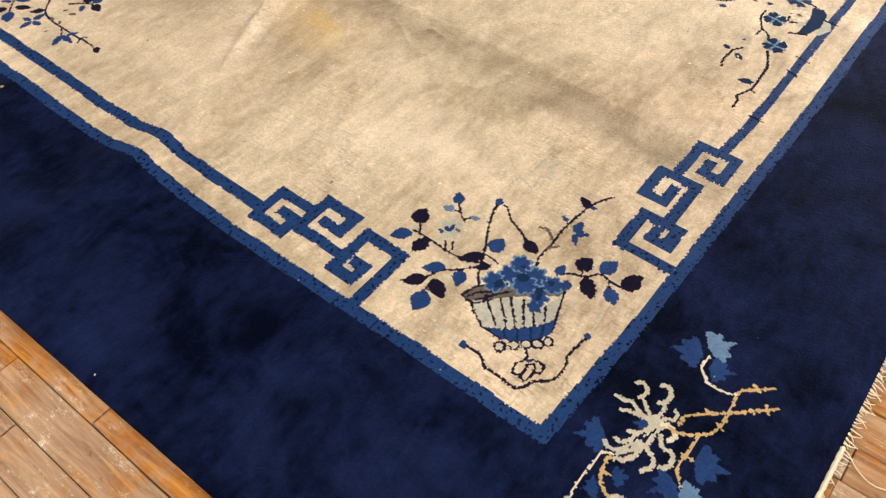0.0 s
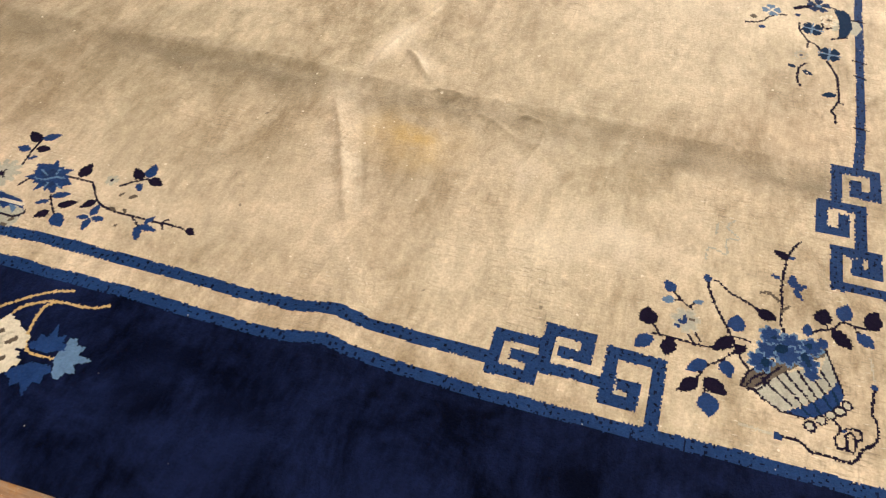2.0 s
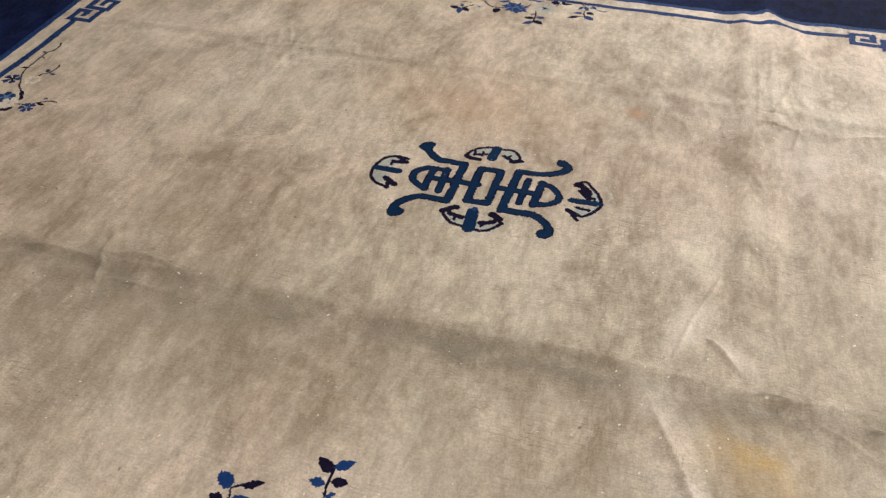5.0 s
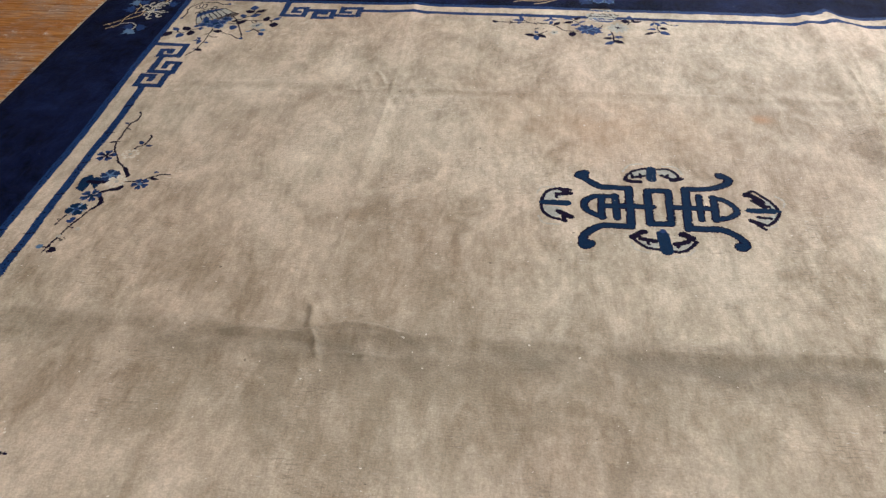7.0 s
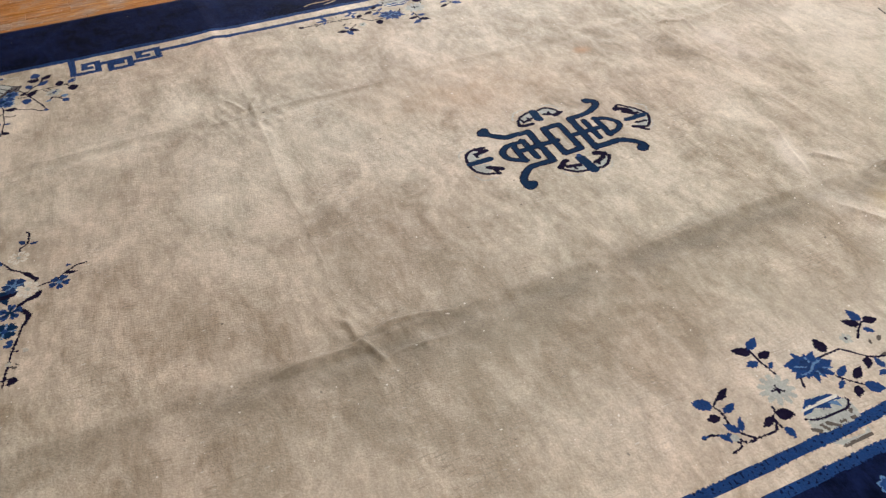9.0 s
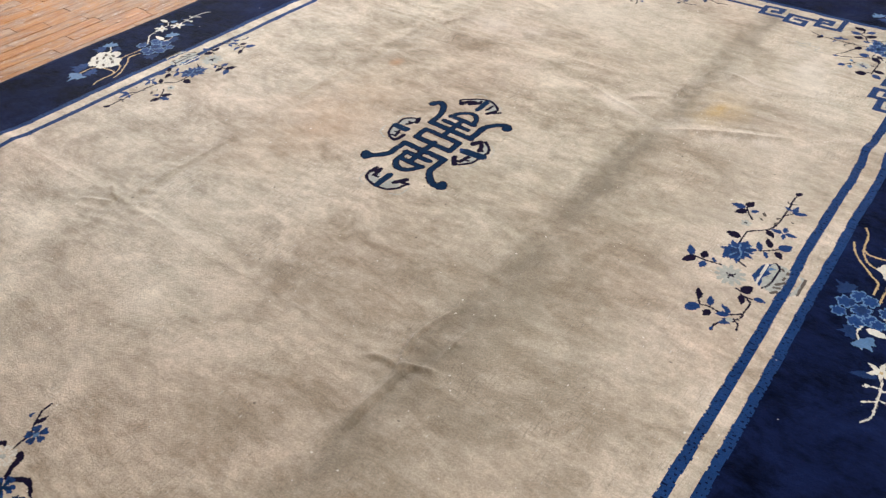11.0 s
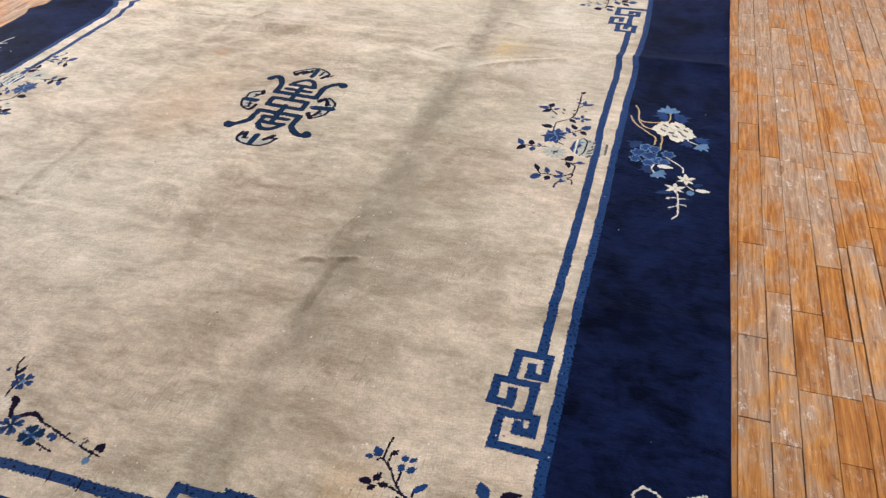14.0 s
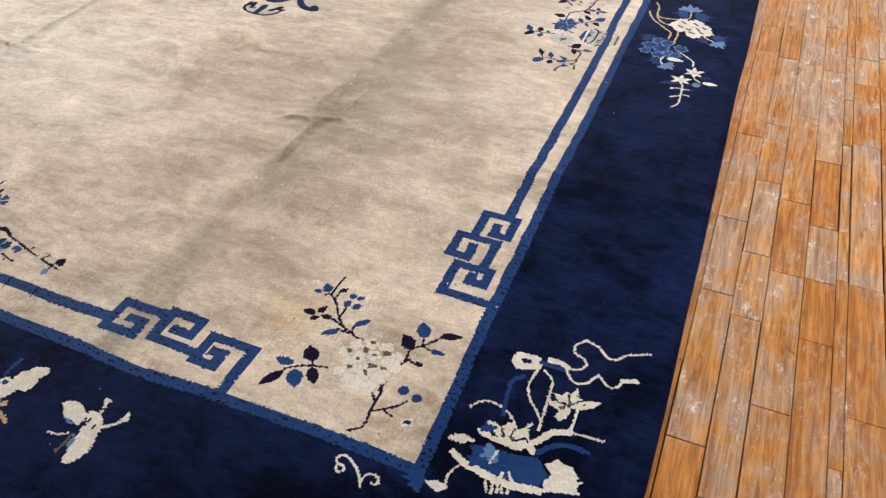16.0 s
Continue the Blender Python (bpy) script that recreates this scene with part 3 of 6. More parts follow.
def flower_basket(pen):
    pen.part("")
    pen.stem("k", 4.8, (-8.4, -1.8), (-3.9, -1.8), (2.2, -1.8), (7.4, -0.2), beads=True)
    pen.stem("k", 4.8, (-8.5, 0.2), (-7.1, -1.6), beads=True)
    pen.stem("k", 4.8, (-2.7, -12.7), (0.3, -9.9), (1.9, -6.6), (4.7, -4.1), (7.2, -0.9), beads=True)
    pen.stem("k", 4.8, (2.3, -9.1), (2.4, -12.0), beads=True)
    pen.stem("k", 4.8, (4.7, 1.4), (6.9, 1.9), (9.5, 1.4), beads=True)
    pen.stem("k", 4.8, (-5.6, 9.3), (-3.5, 7.2), (-1.9, 5.9), beads=True)
    pen.stem("k", 4.8, (-2.3, 6.2), (-1.3, 7.9), beads=True)
    pen.stem("k", 4.8, (-5.5, 7.3), (-3.8, 7.5), beads=True)
    pen.stem("k", 4.8, (-3.2, 1.4), (-0.9, -1.4), beads=True)
    pen.stem("k", 4.8, (-1.1, 1.4), (0.7, -1.1), beads=True)
    pen.stem("k", 4.8, (16.2, 5.2), (15.0, 7.6), (15.1, 11.7), (14.7, 16.5), (15.2, 22.0), (15.8, 26.0), (18.2, 30.5), beads=True)
    pen.stem("k", 4.8, (20.0, 6.2), (22.0, 8.0), (24.4, 9.0), (26.3, 11.3), (28.6, 11.2), (31.3, 11.3), (32.5, 12.4), beads=True)
    pen.stem("k", 4.8, (28.4, 11.1), (29.7, 8.8), beads=True)
    pen.stem("k", 4.8, (23.6, 9.0), (23.1, 10.7), beads=True)
    pen.stem("k", 4.8, (26.8, 11.3), (26.5, 13.0), beads=True)
    pen.stem("a", 6, (10.9, 14.2), (12.6, 14.4), (14.5, 13.0))
    pen.stem("a", 6, (15.0, 10.5), (16.3, 12.3))
    pen.leaf("k", -9.5, -0.1, -10.0, 4.4, 0.82)
    pen.leaf("b", -8.3, -2.3, -11.3, -5.8, 0.615)
    pen.leaf("k", -4.9, -1.9, -5.5, -6.2, 0.697)
    pen.leaf("k", 6.5, 1.8, 2.8, -2.4, 0.492)
    pen.leaf("k", 9.0, 0.3, 6.4, -2.3, 0.451)
    pen.leaf("b", 2.3, -5.1, -1.4, -8.0, 0.533)
    pen.leaf("b", 5.0, -4.1, 6.7, -7.6, 0.697)
    pen.leaf("k", 1.0, -9.3, -2.4, -12.9, 0.574)
    pen.leaf("k", 1.8, -9.1, 6.4, -11.3, 0.656)
    pen.leaf("b", 2.8, -12.0, 3.5, -16.7, 0.82)
    pen.leaf("b", -5.5, 9.2, -7.8, 11.8, 0.738)
    pen.leaf("l", -5.2, 7.3, -7.8, 6.9, 0.76)
    pen.leaf("l", -1.6, 7.8, 0.4, 8.6, 0.57)
    pen.bloom("y", -2.7, 2.9, 3.1, 7, "w", "", 2.1)
    pen.leaf("b", -4.2, 2.5, -2.5, 2.5, 0.574)
    pen.leaf("b", -2.8, 2.3, -2.9, 4.2, 0.574)
    pen.leaf("b", -3.5, 1.2, -4.8, 1.4, 0.574)
    pen.leaf("a", -2.2, 3.4, -0.8, 3.5, 0.492)
    pen.leaf("k", 10.3, 9.3, 14.5, 8.3, 0.615)
    pen.leaf("b", 6.8, 3.1, 6.9, 7.4, 0.779)
    pen.leaf("k", 15.6, 24.6, 13.0, 26.6, 0.615)
    pen.leaf("b", 15.8, 24.7, 17.3, 25.7, 0.492)
    pen.leaf("b", 14.5, 18.9, 12.4, 19.4, 0.492)
    pen.leaf("b", 16.7, 17.2, 16.8, 20.7, 0.492)
    pen.leaf("b", 16.7, 17.2, 19.8, 18.3, 0.41)
    pen.leaf("b", 16.8, 16.9, 18.8, 14.8, 0.492)
    pen.leaf("k", 22.5, 9.5, 23.1, 13.8, 0.82)
    pen.leaf("b", 26.3, 11.7, 27.3, 16.1, 0.697)
    pen.leaf("k", 24.3, 8.9, 28.2, 5.5, 0.656)
    pen.leaf("b", 29.0, 9.6, 31.9, 6.9, 0.697)
    pen.leaf("k", 31.1, 10.9, 32.9, 16.0, 0.656)
    pen.leaf("b", 19.8, 5.8, 19.9, 9.0, 0.574)
    pen.part("handle")
    pen.stem("k", 5.6, (9.8, -4.8), (7.5, -1.7), (5.3, 3.3), (2.6, 8.3), (0.9, 12.4), (0.4, 14.8), beads=True)
    pen.stem("k", 5.6, (0.6, 14.9), (2.7, 14.4), (5.1, 12.3), (8.3, 10.9), (10.9, 9.2), beads=True)
    pen.dot("b", 0.4, 14.8, 0.9)
    pen.part("basket")
    pen.patch("a", (8.6, -8.4), (9.8, -5.0), (17.3, 0.3), (22.6, 4.6), (22.8, 2.3), (15.8, -3.9), (10.9, -8.7))
    pen.patch("y", (10.5, -8.7), (15.7, -3.8), (19.0, -2.2), (22.2, -2.4), (23.1, 3.7), (25.4, -2.8), (23.3, -5.8), (19.6, -9.4), (15.5, -12.3))
    pen.stem("k", 4, (10.4, -8.5), (15.1, -12.0), beads=True)
    pen.stem("k", 4, (13.0, -6.4), (17.2, -10.3), beads=True)
    pen.stem("k", 4, (14.8, -4.7), (19.0, -9.5), beads=True)
    pen.stem("k", 4, (16.2, -3.6), (20.5, -8.5), beads=True)
    pen.stem("k", 4, (18.4, -2.6), (21.7, -7.4), beads=True)
    pen.stem("k", 4, (20.7, -2.9), (23.0, -6.1), beads=True)
    pen.stem("k", 4, (22.5, -1.4), (24.1, -4.3), beads=True)
    pen.stem("k", 4, (23.0, 3.8), (25.5, -2.9), (26.1, -6.4), beads=True)
    pen.patch("b", (15.5, -12.3), (19.7, -9.5), (23.4, -5.9), (25.4, -2.6), (26.2, -6.3), (23.7, -10.0), (19.6, -12.1))
    pen.stem("k", 4, (15.5, -12.3), (19.6, -12.1), beads=True)
    pen.stem("n", 5, (19.0, -10.2), (20.9, -11.4))
    pen.stem("n", 5, (21.0, -8.6), (22.7, -10.6))
    pen.stem("n", 5, (22.8, -6.9), (24.3, -9.0))
    pen.stem("n", 5, (24.3, -5.1), (25.3, -7.6))
    pen.dot("k", 20.7, -13.3, 1.3)
    pen.dot("k", 22.5, -11.5, 1.1)
    pen.dot("k", 24.0, -10.1, 1.0)
    pen.dot("k", 25.5, -8.9, 1.2)
    pen.dot("k", 26.7, -7.4, 1.1)
    pen.dot("w", 20.7, -13.3, 0.7)
    pen.dot("w", 22.5, -11.5, 0.7)
    pen.dot("w", 24.0, -10.1, 0.7)
    pen.dot("w", 25.5, -8.9, 0.7)
    pen.dot("w", 26.7, -7.4, 0.7)
    pen.stem("a", 9, (8.8, -8.1), (10.3, -5.3), (17.6, -0.2), (22.8, 4.3))
    pen.stem("k", 4, (8.6, -8.4), (9.8, -5.0), (14.0, -1.4), beads=True)
    pen.stem("k", 4, (8.6, -8.4), (11.1, -8.7), (13.4, -5.9), beads=True)
    pen.stem("k", 4, (9.6, -8.1), (10.8, -5.9), (13.3, -4.1), beads=True)
    pen.stem("k", 4, (12.1, -5.9), (15.4, -2.5), beads=True)
    pen.stem("k", 4, (11.3, -7.5), (13.4, -5.0), beads=True)
    pen.part("blossom")
    pen.bloom("b", 11.7, -2.2, 2.7, 7, "l", "", 0.9)
    pen.bloom("b", 13.0, 0.9, 2.6, 7, "l", "", 1.0)
    pen.bloom("b", 16.9, 3.3, 2.8, 7, "l", "", 1.3)
    pen.bloom("b", 20.5, 3.5, 2.3, 7, "l", "", 2.5)
    pen.bloom("b", 13.3, 4.2, 2.5, 7, "l", "", 0.1)
    pen.bloom("b", 16.6, 0.4, 2.8, 7, "l", "", 2.2)
    pen.bloom("b", 20.2, -0.4, 2.1, 6, "l", "", 0.4)
    pen.bloom("b", 20.9, -2.7, 1.5, 5, "", "", 2.3)
    pen.patch("n", (14.0, 0.7), (14.6, 2.5), (16.5, 2.7), (16.1, 1.0), soft=True)
    pen.patch("n", (11.4, -2.9), (12.1, -1.3), (13.4, -2.0), (12.7, -3.2), soft=True)
    pen.patch("n", (18.7, 0.9), (19.5, 2.0), (20.6, -0.4), (20.2, -1.2), soft=True)
    pen.patch("n", (19.1, 3.7), (20.5, 4.3), (20.3, 3.0), soft=True)
    pen.patch("n", (13.2, 3.4), (13.7, 4.5), (14.5, 3.8), soft=True)
    pen.dot("b", 22.6, 5.1, 1.1)
    pen.part("scroll")
    pen.stem("k", 5.6, (15.6, -16.9), (18.9, -16.8), (21.0, -18.3), (24.2, -18.3), (27.7, -18.3), (29.4, -15.6), (31.6, -13.0), (31.8, -9.4), (31.1, -7.6), (31.7, -2.2), beads=True)
    pen.dot("b", 15.3, -17.0, 0.8)
    pen.dot("b", 31.6, -2.1, 0.7)
    pen.stem("k", 4, (24.7, -11.0), (25.9, -12.7), beads=True)
    pen.stem("k", 4, (25.2, -16.1), (24.9, -14.2), (26.3, -12.4), (28.6, -12.0), (29.2, -13.2), (28.1, -14.6), beads=True)
    pen.stem("k", 4, (25.2, -16.4), (26.7, -16.0), (26.6, -13.3), (27.8, -13.3), (28.1, -16.3), (26.2, -16.1), beads=True)
    pen.dot("b", 26.2, -12.7, 0.4)
    pen.stem("w", 5, (8.7, -16.6), (11.2, -16.6), (14.3, -16.9))
    pen.stem("w", 4, (31.7, -0.7), (31.4, 2.1), (31.2, 4.3))


def border_chrysanthemum(pen):
    pen.part("")
    pen.stem("g", 5, (-0.1, 9.1), (1.7, 9.5), (3.5, 11.1), (4.9, 12.5), (5.5, 14.5), (5.7, 16.8), (5.4, 20.9), (5.5, 22.6), (7.1, 24.3), (9.6, 26.7), beads=True)
    pen.stem("g", 5, (0.2, 10.4), (0.2, 12.5), (1.2, 13.8), (3.4, 15.9), (6.1, 18.0), (8.6, 20.7), (11.6, 23.5), beads=True)
    pen.stem("i", 4, (5.2, 21.7), (3.8, 20.9), (0.5, 20.6), (-0.5, 21.6), (-2.0, 22.9), (-2.0, 24.9), (-2.0, 26.3), beads=True)
    pen.stem("g", 5, (3.5, 10.9), (3.6, 7.8), (3.4, 4.9), (3.7, 3.4), (5.1, 1.5), beads=True)
    pen.stem("i", 3.2, (-5.7, -0.5), (-7.3, -1.4), (-7.5, -4.6), (-7.6, -8.4), (-7.3, -11.3), beads=True)
    pen.stem("g", 5, (-5.9, -0.8), (-5.9, -3.3), (-4.7, -5.6), (-2.6, -6.9), beads=True)
    pen.stem("g", 5, (2.4, 16.0), (3.6, 16.0), beads=True)
    pen.stem("g", 5, (3.2, 6.3), (4.6, 6.5), beads=True)
    pen.stem("g", 5, (6.7, 25.2), (7.8, 24.5), beads=True)
    pen.stem("g", 5, (9.6, 22.9), (10.7, 21.6), beads=True)
    pen.stem("g", 5, (8.1, 20.7), (9.0, 20.0), beads=True)
    pen.stem("g", 5, (5.1, 14.7), (6.2, 14.2), beads=True)
    pen.stem("g", 5, (-5.2, -3.9), (-4.3, -3.8), beads=True)
    pen.patch("w", (-2.7, -6.7), (-1.7, -5.4), (0.1, -5.4), (0.2, -7.3), (-0.9, -8.5))
    pen.dot("w", -7.5, -11.2, 0.7)
    pen.maple("l", -2.8, 27.2, 1.0, 31.4)
    pen.maple("b", -3.0, 25.4, -8.2, 23.3)
    pen.maple("b", -0.9, 23.6, 3.6, 25.4)
    pen.maple("b", -8.3, 1.7, -12.7, -1.2)
    pen.maple("b", 5.1, 6.5, 10.7, 8.2)
    pen.maple("b", -3.9, -3.8, -1.5, -2.0)
    pen.maple("b", 4.5, 1.4, 1.7, -2.7)
    pen.maple("b", -4.5, -6.5, -6.9, -8.5)
    pen.maple("l", 5.7, -0.2, 10.3, 2.0)
    pen.maple("l", 6.5, 0.2, 8.7, -2.3)
    pen.maple("b", -3.5, 7.5, -6.0, 6.4)
    pen.part("blossom")
    pen.patch("w", (-4.5, 9.1), (-3.3, 10.1), (-1.9, 9.5), (-0.9, 9.1), (-1.6, 7.3), (-2.7, 5.9), (-4.0, 4.2), (-4.7, 4.7), (-3.5, 7.3))
    pen.stem("w", 8, (-9.2, 13.1), (-8.4, 13.9), (-7.3, 13.5), (-6.8, 12.4), (-7.4, 11.0))
    pen.stem("w", 6, (-7.1, 11.4), (-6.1, 10.8), (-5.0, 9.8), (-3.8, 9.3))
    pen.stem("w", 8, (-5.4, 15.5), (-4.5, 16.1), (-3.5, 15.2), (-3.5, 13.4), (-4.2, 12.3))
    pen.stem("w", 7, (-3.7, 12.8), (-3.1, 12.0), (-3.0, 10.5), (-3.4, 9.1))
    pen.stem("w", 7, (-10.6, 8.9), (-9.2, 9.1), (-7.9, 9.7), (-6.4, 8.9), (-4.4, 8.7))
    pen.stem("w", 7, (-8.5, 7.3), (-7.3, 7.9), (-5.9, 8.2), (-3.9, 8.5))
    pen.stem("w", 7, (-1.5, 12.7), (-0.9, 12.0), (-0.9, 10.8), (-1.9, 10.4), (-2.2, 9.5), (-2.9, 8.4))
    pen.stem("w", 7, (-3.0, 7.9), (-4.0, 5.5), (-5.8, 4.7))
    pen.stem("w", 7, (-2.9, 6.5), (-4.1, 4.6), (-5.5, 2.4), (-6.8, 2.4))
    pen.stem("w", 7, (-3.8, 4.8), (-4.4, 2.6), (-5.6, 0.7), (-6.8, 0.3), (-7.9, 0.7))
    pen.stem("w", 6, (-3.4, 4.3), (-3.7, 2.1), (-5.3, 0.0))
    pen.stem("w", 9, (-3.0, 3.9), (-2.9, 1.5), (-3.8, -0.3), (-5.1, -0.9))
    pen.stem("w", 7, (-2.0, 6.4), (-2.1, 4.0), (-2.7, 2.3))
    pen.stem("w", 8, (-1.9, 3.6), (-0.8, 3.2), (0.1, 2.4), (0.1, 1.1), (-0.8, -0.3))
    pen.stem("w", 8, (-1.0, 6.9), (0.2, 5.4), (1.6, 5.5), (2.3, 4.6), (2.2, 3.1), (1.3, 2.2))
    pen.stem("i", 9, (-1.9, 9.0), (-0.6, 9.3), (0.8, 8.4), (0.4, 7.2))
    pen.stem("g", 7, (-0.5, 9.1), (0.6, 8.9))
    pen.stem("v", 4.4, (-2.2, 7.4), (-2.8, 5.4))
    pen.stem("v", 4.4, (-1.2, 8.3), (-0.3, 7.4))
    pen.stem("v", 4.4, (-3.3, 5.8), (-4.2, 3.4))


def flower_vase(pen):
    pen.part("")
    pen.stem("k", 5.6, (-19.6, -3.9), (-17.5, -3.7), (-15.1, -4.7), (-13.0, -6.2), (-10.9, -8.4), (-7.6, -8.5), (-3.8, -8.5), (-2.3, -7.3), (-1.3, -5.3), (-0.3, -4.7), (0.3, -3.1), beads=True)
    pen.stem("k", 5.6, (-10.9, -6.1), (-8.6, -8.5), beads=True)
    pen.stem("k", 5.6, (-11.7, -2.7), (-11.3, 0.6), (-11.9, 2.4), (-9.8, 3.7), beads=True)
    pen.stem("k", 5, (-1.7, -8.2), (-1.5, -6.1), beads=True)
    pen.stem("k", 5.6, (-15.6, -9.2), (-12.7, -8.6), (-13.0, -7.2), beads=True)
    pen.leaf("b", -12.0, 2.6, -15.9, 5.1, 0.7)
    pen.leaf("k", -9.8, 3.4, -5.7, 5.4, 0.42)
    pen.leaf("k", -12.3, -0.6, -15.6, -0.1, 0.75)
    pen.leaf("b", -10.8, 0.2, -7.1, 1.2, 0.5)
    pen.leaf("b", -10.9, -5.8, -12.9, -2.4, 0.5)
    pen.leaf("b", -10.3, -5.7, -8.6, -2.3, 0.4)
    pen.leaf("k", -1.3, -5.3, -5.6, -6.7, 0.42)
    pen.leaf("k", -0.4, -5.0, 3.3, -6.8, 0.8)
    pen.leaf("b", -0.7, -8.6, -0.9, -11.9, 0.6)
    pen.leaf("b", -13.1, -7.0, -15.8, -4.3, 0.5)
    pen.leaf("b", -13.0, -6.2, -13.9, -4.3, 0.4)
    pen.leaf("b", -17.9, -3.4, -19.8, -3.6, 0.5)
    pen.dot("y", -12.9, -6.4, 1)
    pen.stem("k", 5.6, (7.5, 2.7), (6.8, 7.3), (6.7, 11.1), (6.7, 13.2), beads=True)
    pen.leaf("k", 6.5, 11.4, 2.7, 14.0, 0.615)
    pen.leaf("b", 6.5, 12.5, 10.6, 15.0, 0.492)
    pen.leaf("b", 6.3, 8.5, 2.7, 8.5, 0.574)
    pen.leaf("k", 7.0, 9.5, 10.9, 9.9, 0.574)
    pen.leaf("b", 7.2, 5.9, 9.3, 7.3, 0.41)
    pen.stem("k", 5.6, (10.7, -2.0), (11.9, 0.5), (14.2, 2.0), beads=True)
    pen.stem("k", 5.6, (18.6, 3.3), (23.5, 3.7), (26.5, 3.3), (29.6, -0.1), (32.6, -2.0), (36.3, -2.7), (40.0, -2.8), (46.3, -2.7), (51.3, -2.6), (54.7, -2.9), beads=True)
    pen.leaf("k", 53.4, -2.2, 55.9, -3.7, 0.656)
    pen.leaf("k", 22.6, 4.1, 23.1, 8.7, 0.656)
    pen.stem("k", 5.6, (19.7, -2.6), (21.4, -5.1), (23.7, -7.3), beads=True)
    pen.leaf("k", 22.7, -5.0, 26.7, -2.7, 0.492)
    pen.leaf("b", 19.8, -2.8, 23.8, -0.8, 0.451)
    pen.leaf("b", 20.2, -3.9, 17.4, -5.8, 0.41)
    pen.leaf("k", 22.0, -6.7, 19.4, -9.4, 0.574)
    pen.leaf("b", 23.2, -7.2, 27.1, -9.8, 0.738)
    pen.leaf("k", 30.3, -1.1, 28.0, -4.1, 0.574)
    pen.leaf("b", 31.4, -5.8, 28.7, -6.5, 0.492)
    pen.leaf("b", 31.6, -6.0, 31.9, -9.6, 0.492)
    pen.leaf("b", 31.8, -5.9, 35.1, -5.3, 0.492)
    pen.leaf("b", 31.5, -5.4, 31.7, -1.8, 0.492)
    pen.stem("k", 5.6, (32.9, 4.3), (35.6, 6.6), (37.8, 8.1), beads=True)
    pen.leaf("k", 36.5, 7.3, 33.4, 10.5, 0.574)
    pen.leaf("b", 37.6, 8.2, 37.0, 12.7, 0.574)
    pen.leaf("k", 38.0, 8.2, 42.0, 7.3, 0.656)
    pen.leaf("b", 36.5, 6.3, 38.3, 4.1, 0.574)
    pen.leaf("a", 34.2, 1.7, 35.2, 2.9, 0.492)
    pen.leaf("a", 36.6, 1.5, 38.6, 3.0, 0.492)
    pen.leaf("a", 34.1, -1.8, 36.2, -2.4, 0.492)
    pen.leaf("a", 37.2, -1.3, 38.7, -2.3, 0.492)
    pen.leaf("a", 38.0, -6.5, 38.6, -5.7, 0.492)
    pen.stem("k", 4.8, (40.4, -3.0), (43.0, -4.8), beads=True)
    pen.leaf("b", 43.0, -4.8, 47.6, -4.9, 0.41)
    pen.leaf("b", 43.1, -4.9, 44.9, -8.9, 0.41)
    pen.leaf("b", 43.9, -4.0, 45.4, -1.3, 0.41)
    pen.stem("k", 4, (47.5, -2.4), (48.5, -1.3), beads=True)
    pen.stem("k", 4, (47.6, -2.7), (48.5, -4.1), beads=True)
    pen.bloom("y", 30.2, 5.5, 1.7, 5, "", "k", 1.4)
    pen.part("pale_blossom")
    pen.bloom("y", 4.4, 0.3, 4.6, 11, "", "", 0.8, 0.45)
    pen.stem("y", 5, (2.2, 1.3), (6.5, -0.7))
    pen.stem("y", 5, (4.8, 2.0), (4.3, -1.6))
    pen.stem("k", 4, (2.9, 0.2), (5.3, -0.1), beads=True)
    pen.stem("k", 4, (4.2, -1.0), (4.7, 1.3), beads=True)
    pen.stem("k", 4, (3.7, 0.7), (5.6, -1.0), beads=True)
    pen.part("blossom")
    pen.bloom("b", 16.1, 2.3, 3.6, 9, "", "", 1.7)
    pen.leaf("b", 16.8, 2.5, 20.6, 3.5, 0.451)
    pen.leaf("b", 16.9, 2.2, 22.2, 1.5, 0.451)
    pen.leaf("b", 16.9, 1.9, 20.7, 0.0, 0.451)
    pen.leaf("b", 16.6, 1.6, 19.9, -2.1, 0.451)
    pen.leaf("b", 16.4, 1.6, 17.4, -1.9, 0.451)
    pen.leaf("b", 15.9, 1.6, 14.8, -2.4, 0.451)
    pen.leaf("b", 15.7, 1.8, 13.1, -0.6, 0.451)
    pen.leaf("b", 15.4, 2.1, 10.6, 0.7, 0.451)
    pen.leaf("b", 15.4, 2.4, 11.0, 2.9, 0.451)
    pen.leaf("b", 15.3, 2.7, 10.4, 5.2, 0.451)
    pen.leaf("b", 15.6, 2.9, 12.8, 6.0, 0.451)
    pen.leaf("b", 15.8, 3.0, 14.5, 7.4, 0.451)
    pen.leaf("b", 16.3, 2.9, 17.2, 6.2, 0.451)
    pen.leaf("b", 16.5, 2.7, 19.8, 5.8, 0.451)
    pen.patch("d", (13.1, 2.7), (14.6, 4.4), (16.8, 4.0), (16.3, 2.3), (14.6, 1.5), soft=True)
    pen.patch("d", (15.1, 0.1), (17.0, 1.2), (18.5, 0.4), (17.2, -0.8), soft=True)
    pen.stem("l", 5, (12.7, 1.0), (15.1, 1.1), (17.3, 2.6), (19.3, 2.8))
    pen.stem("l", 4, (12.8, 3.6), (14.8, 2.5))
    pen.stem("l", 4, (16.6, -1.0), (16.6, 0.5))
    pen.stem("l", 4, (16.8, 5.0), (16.8, 3.4))
    pen.stem("l", 4, (18.6, 0.8), (20.1, 0.0))
    pen.part("vase")
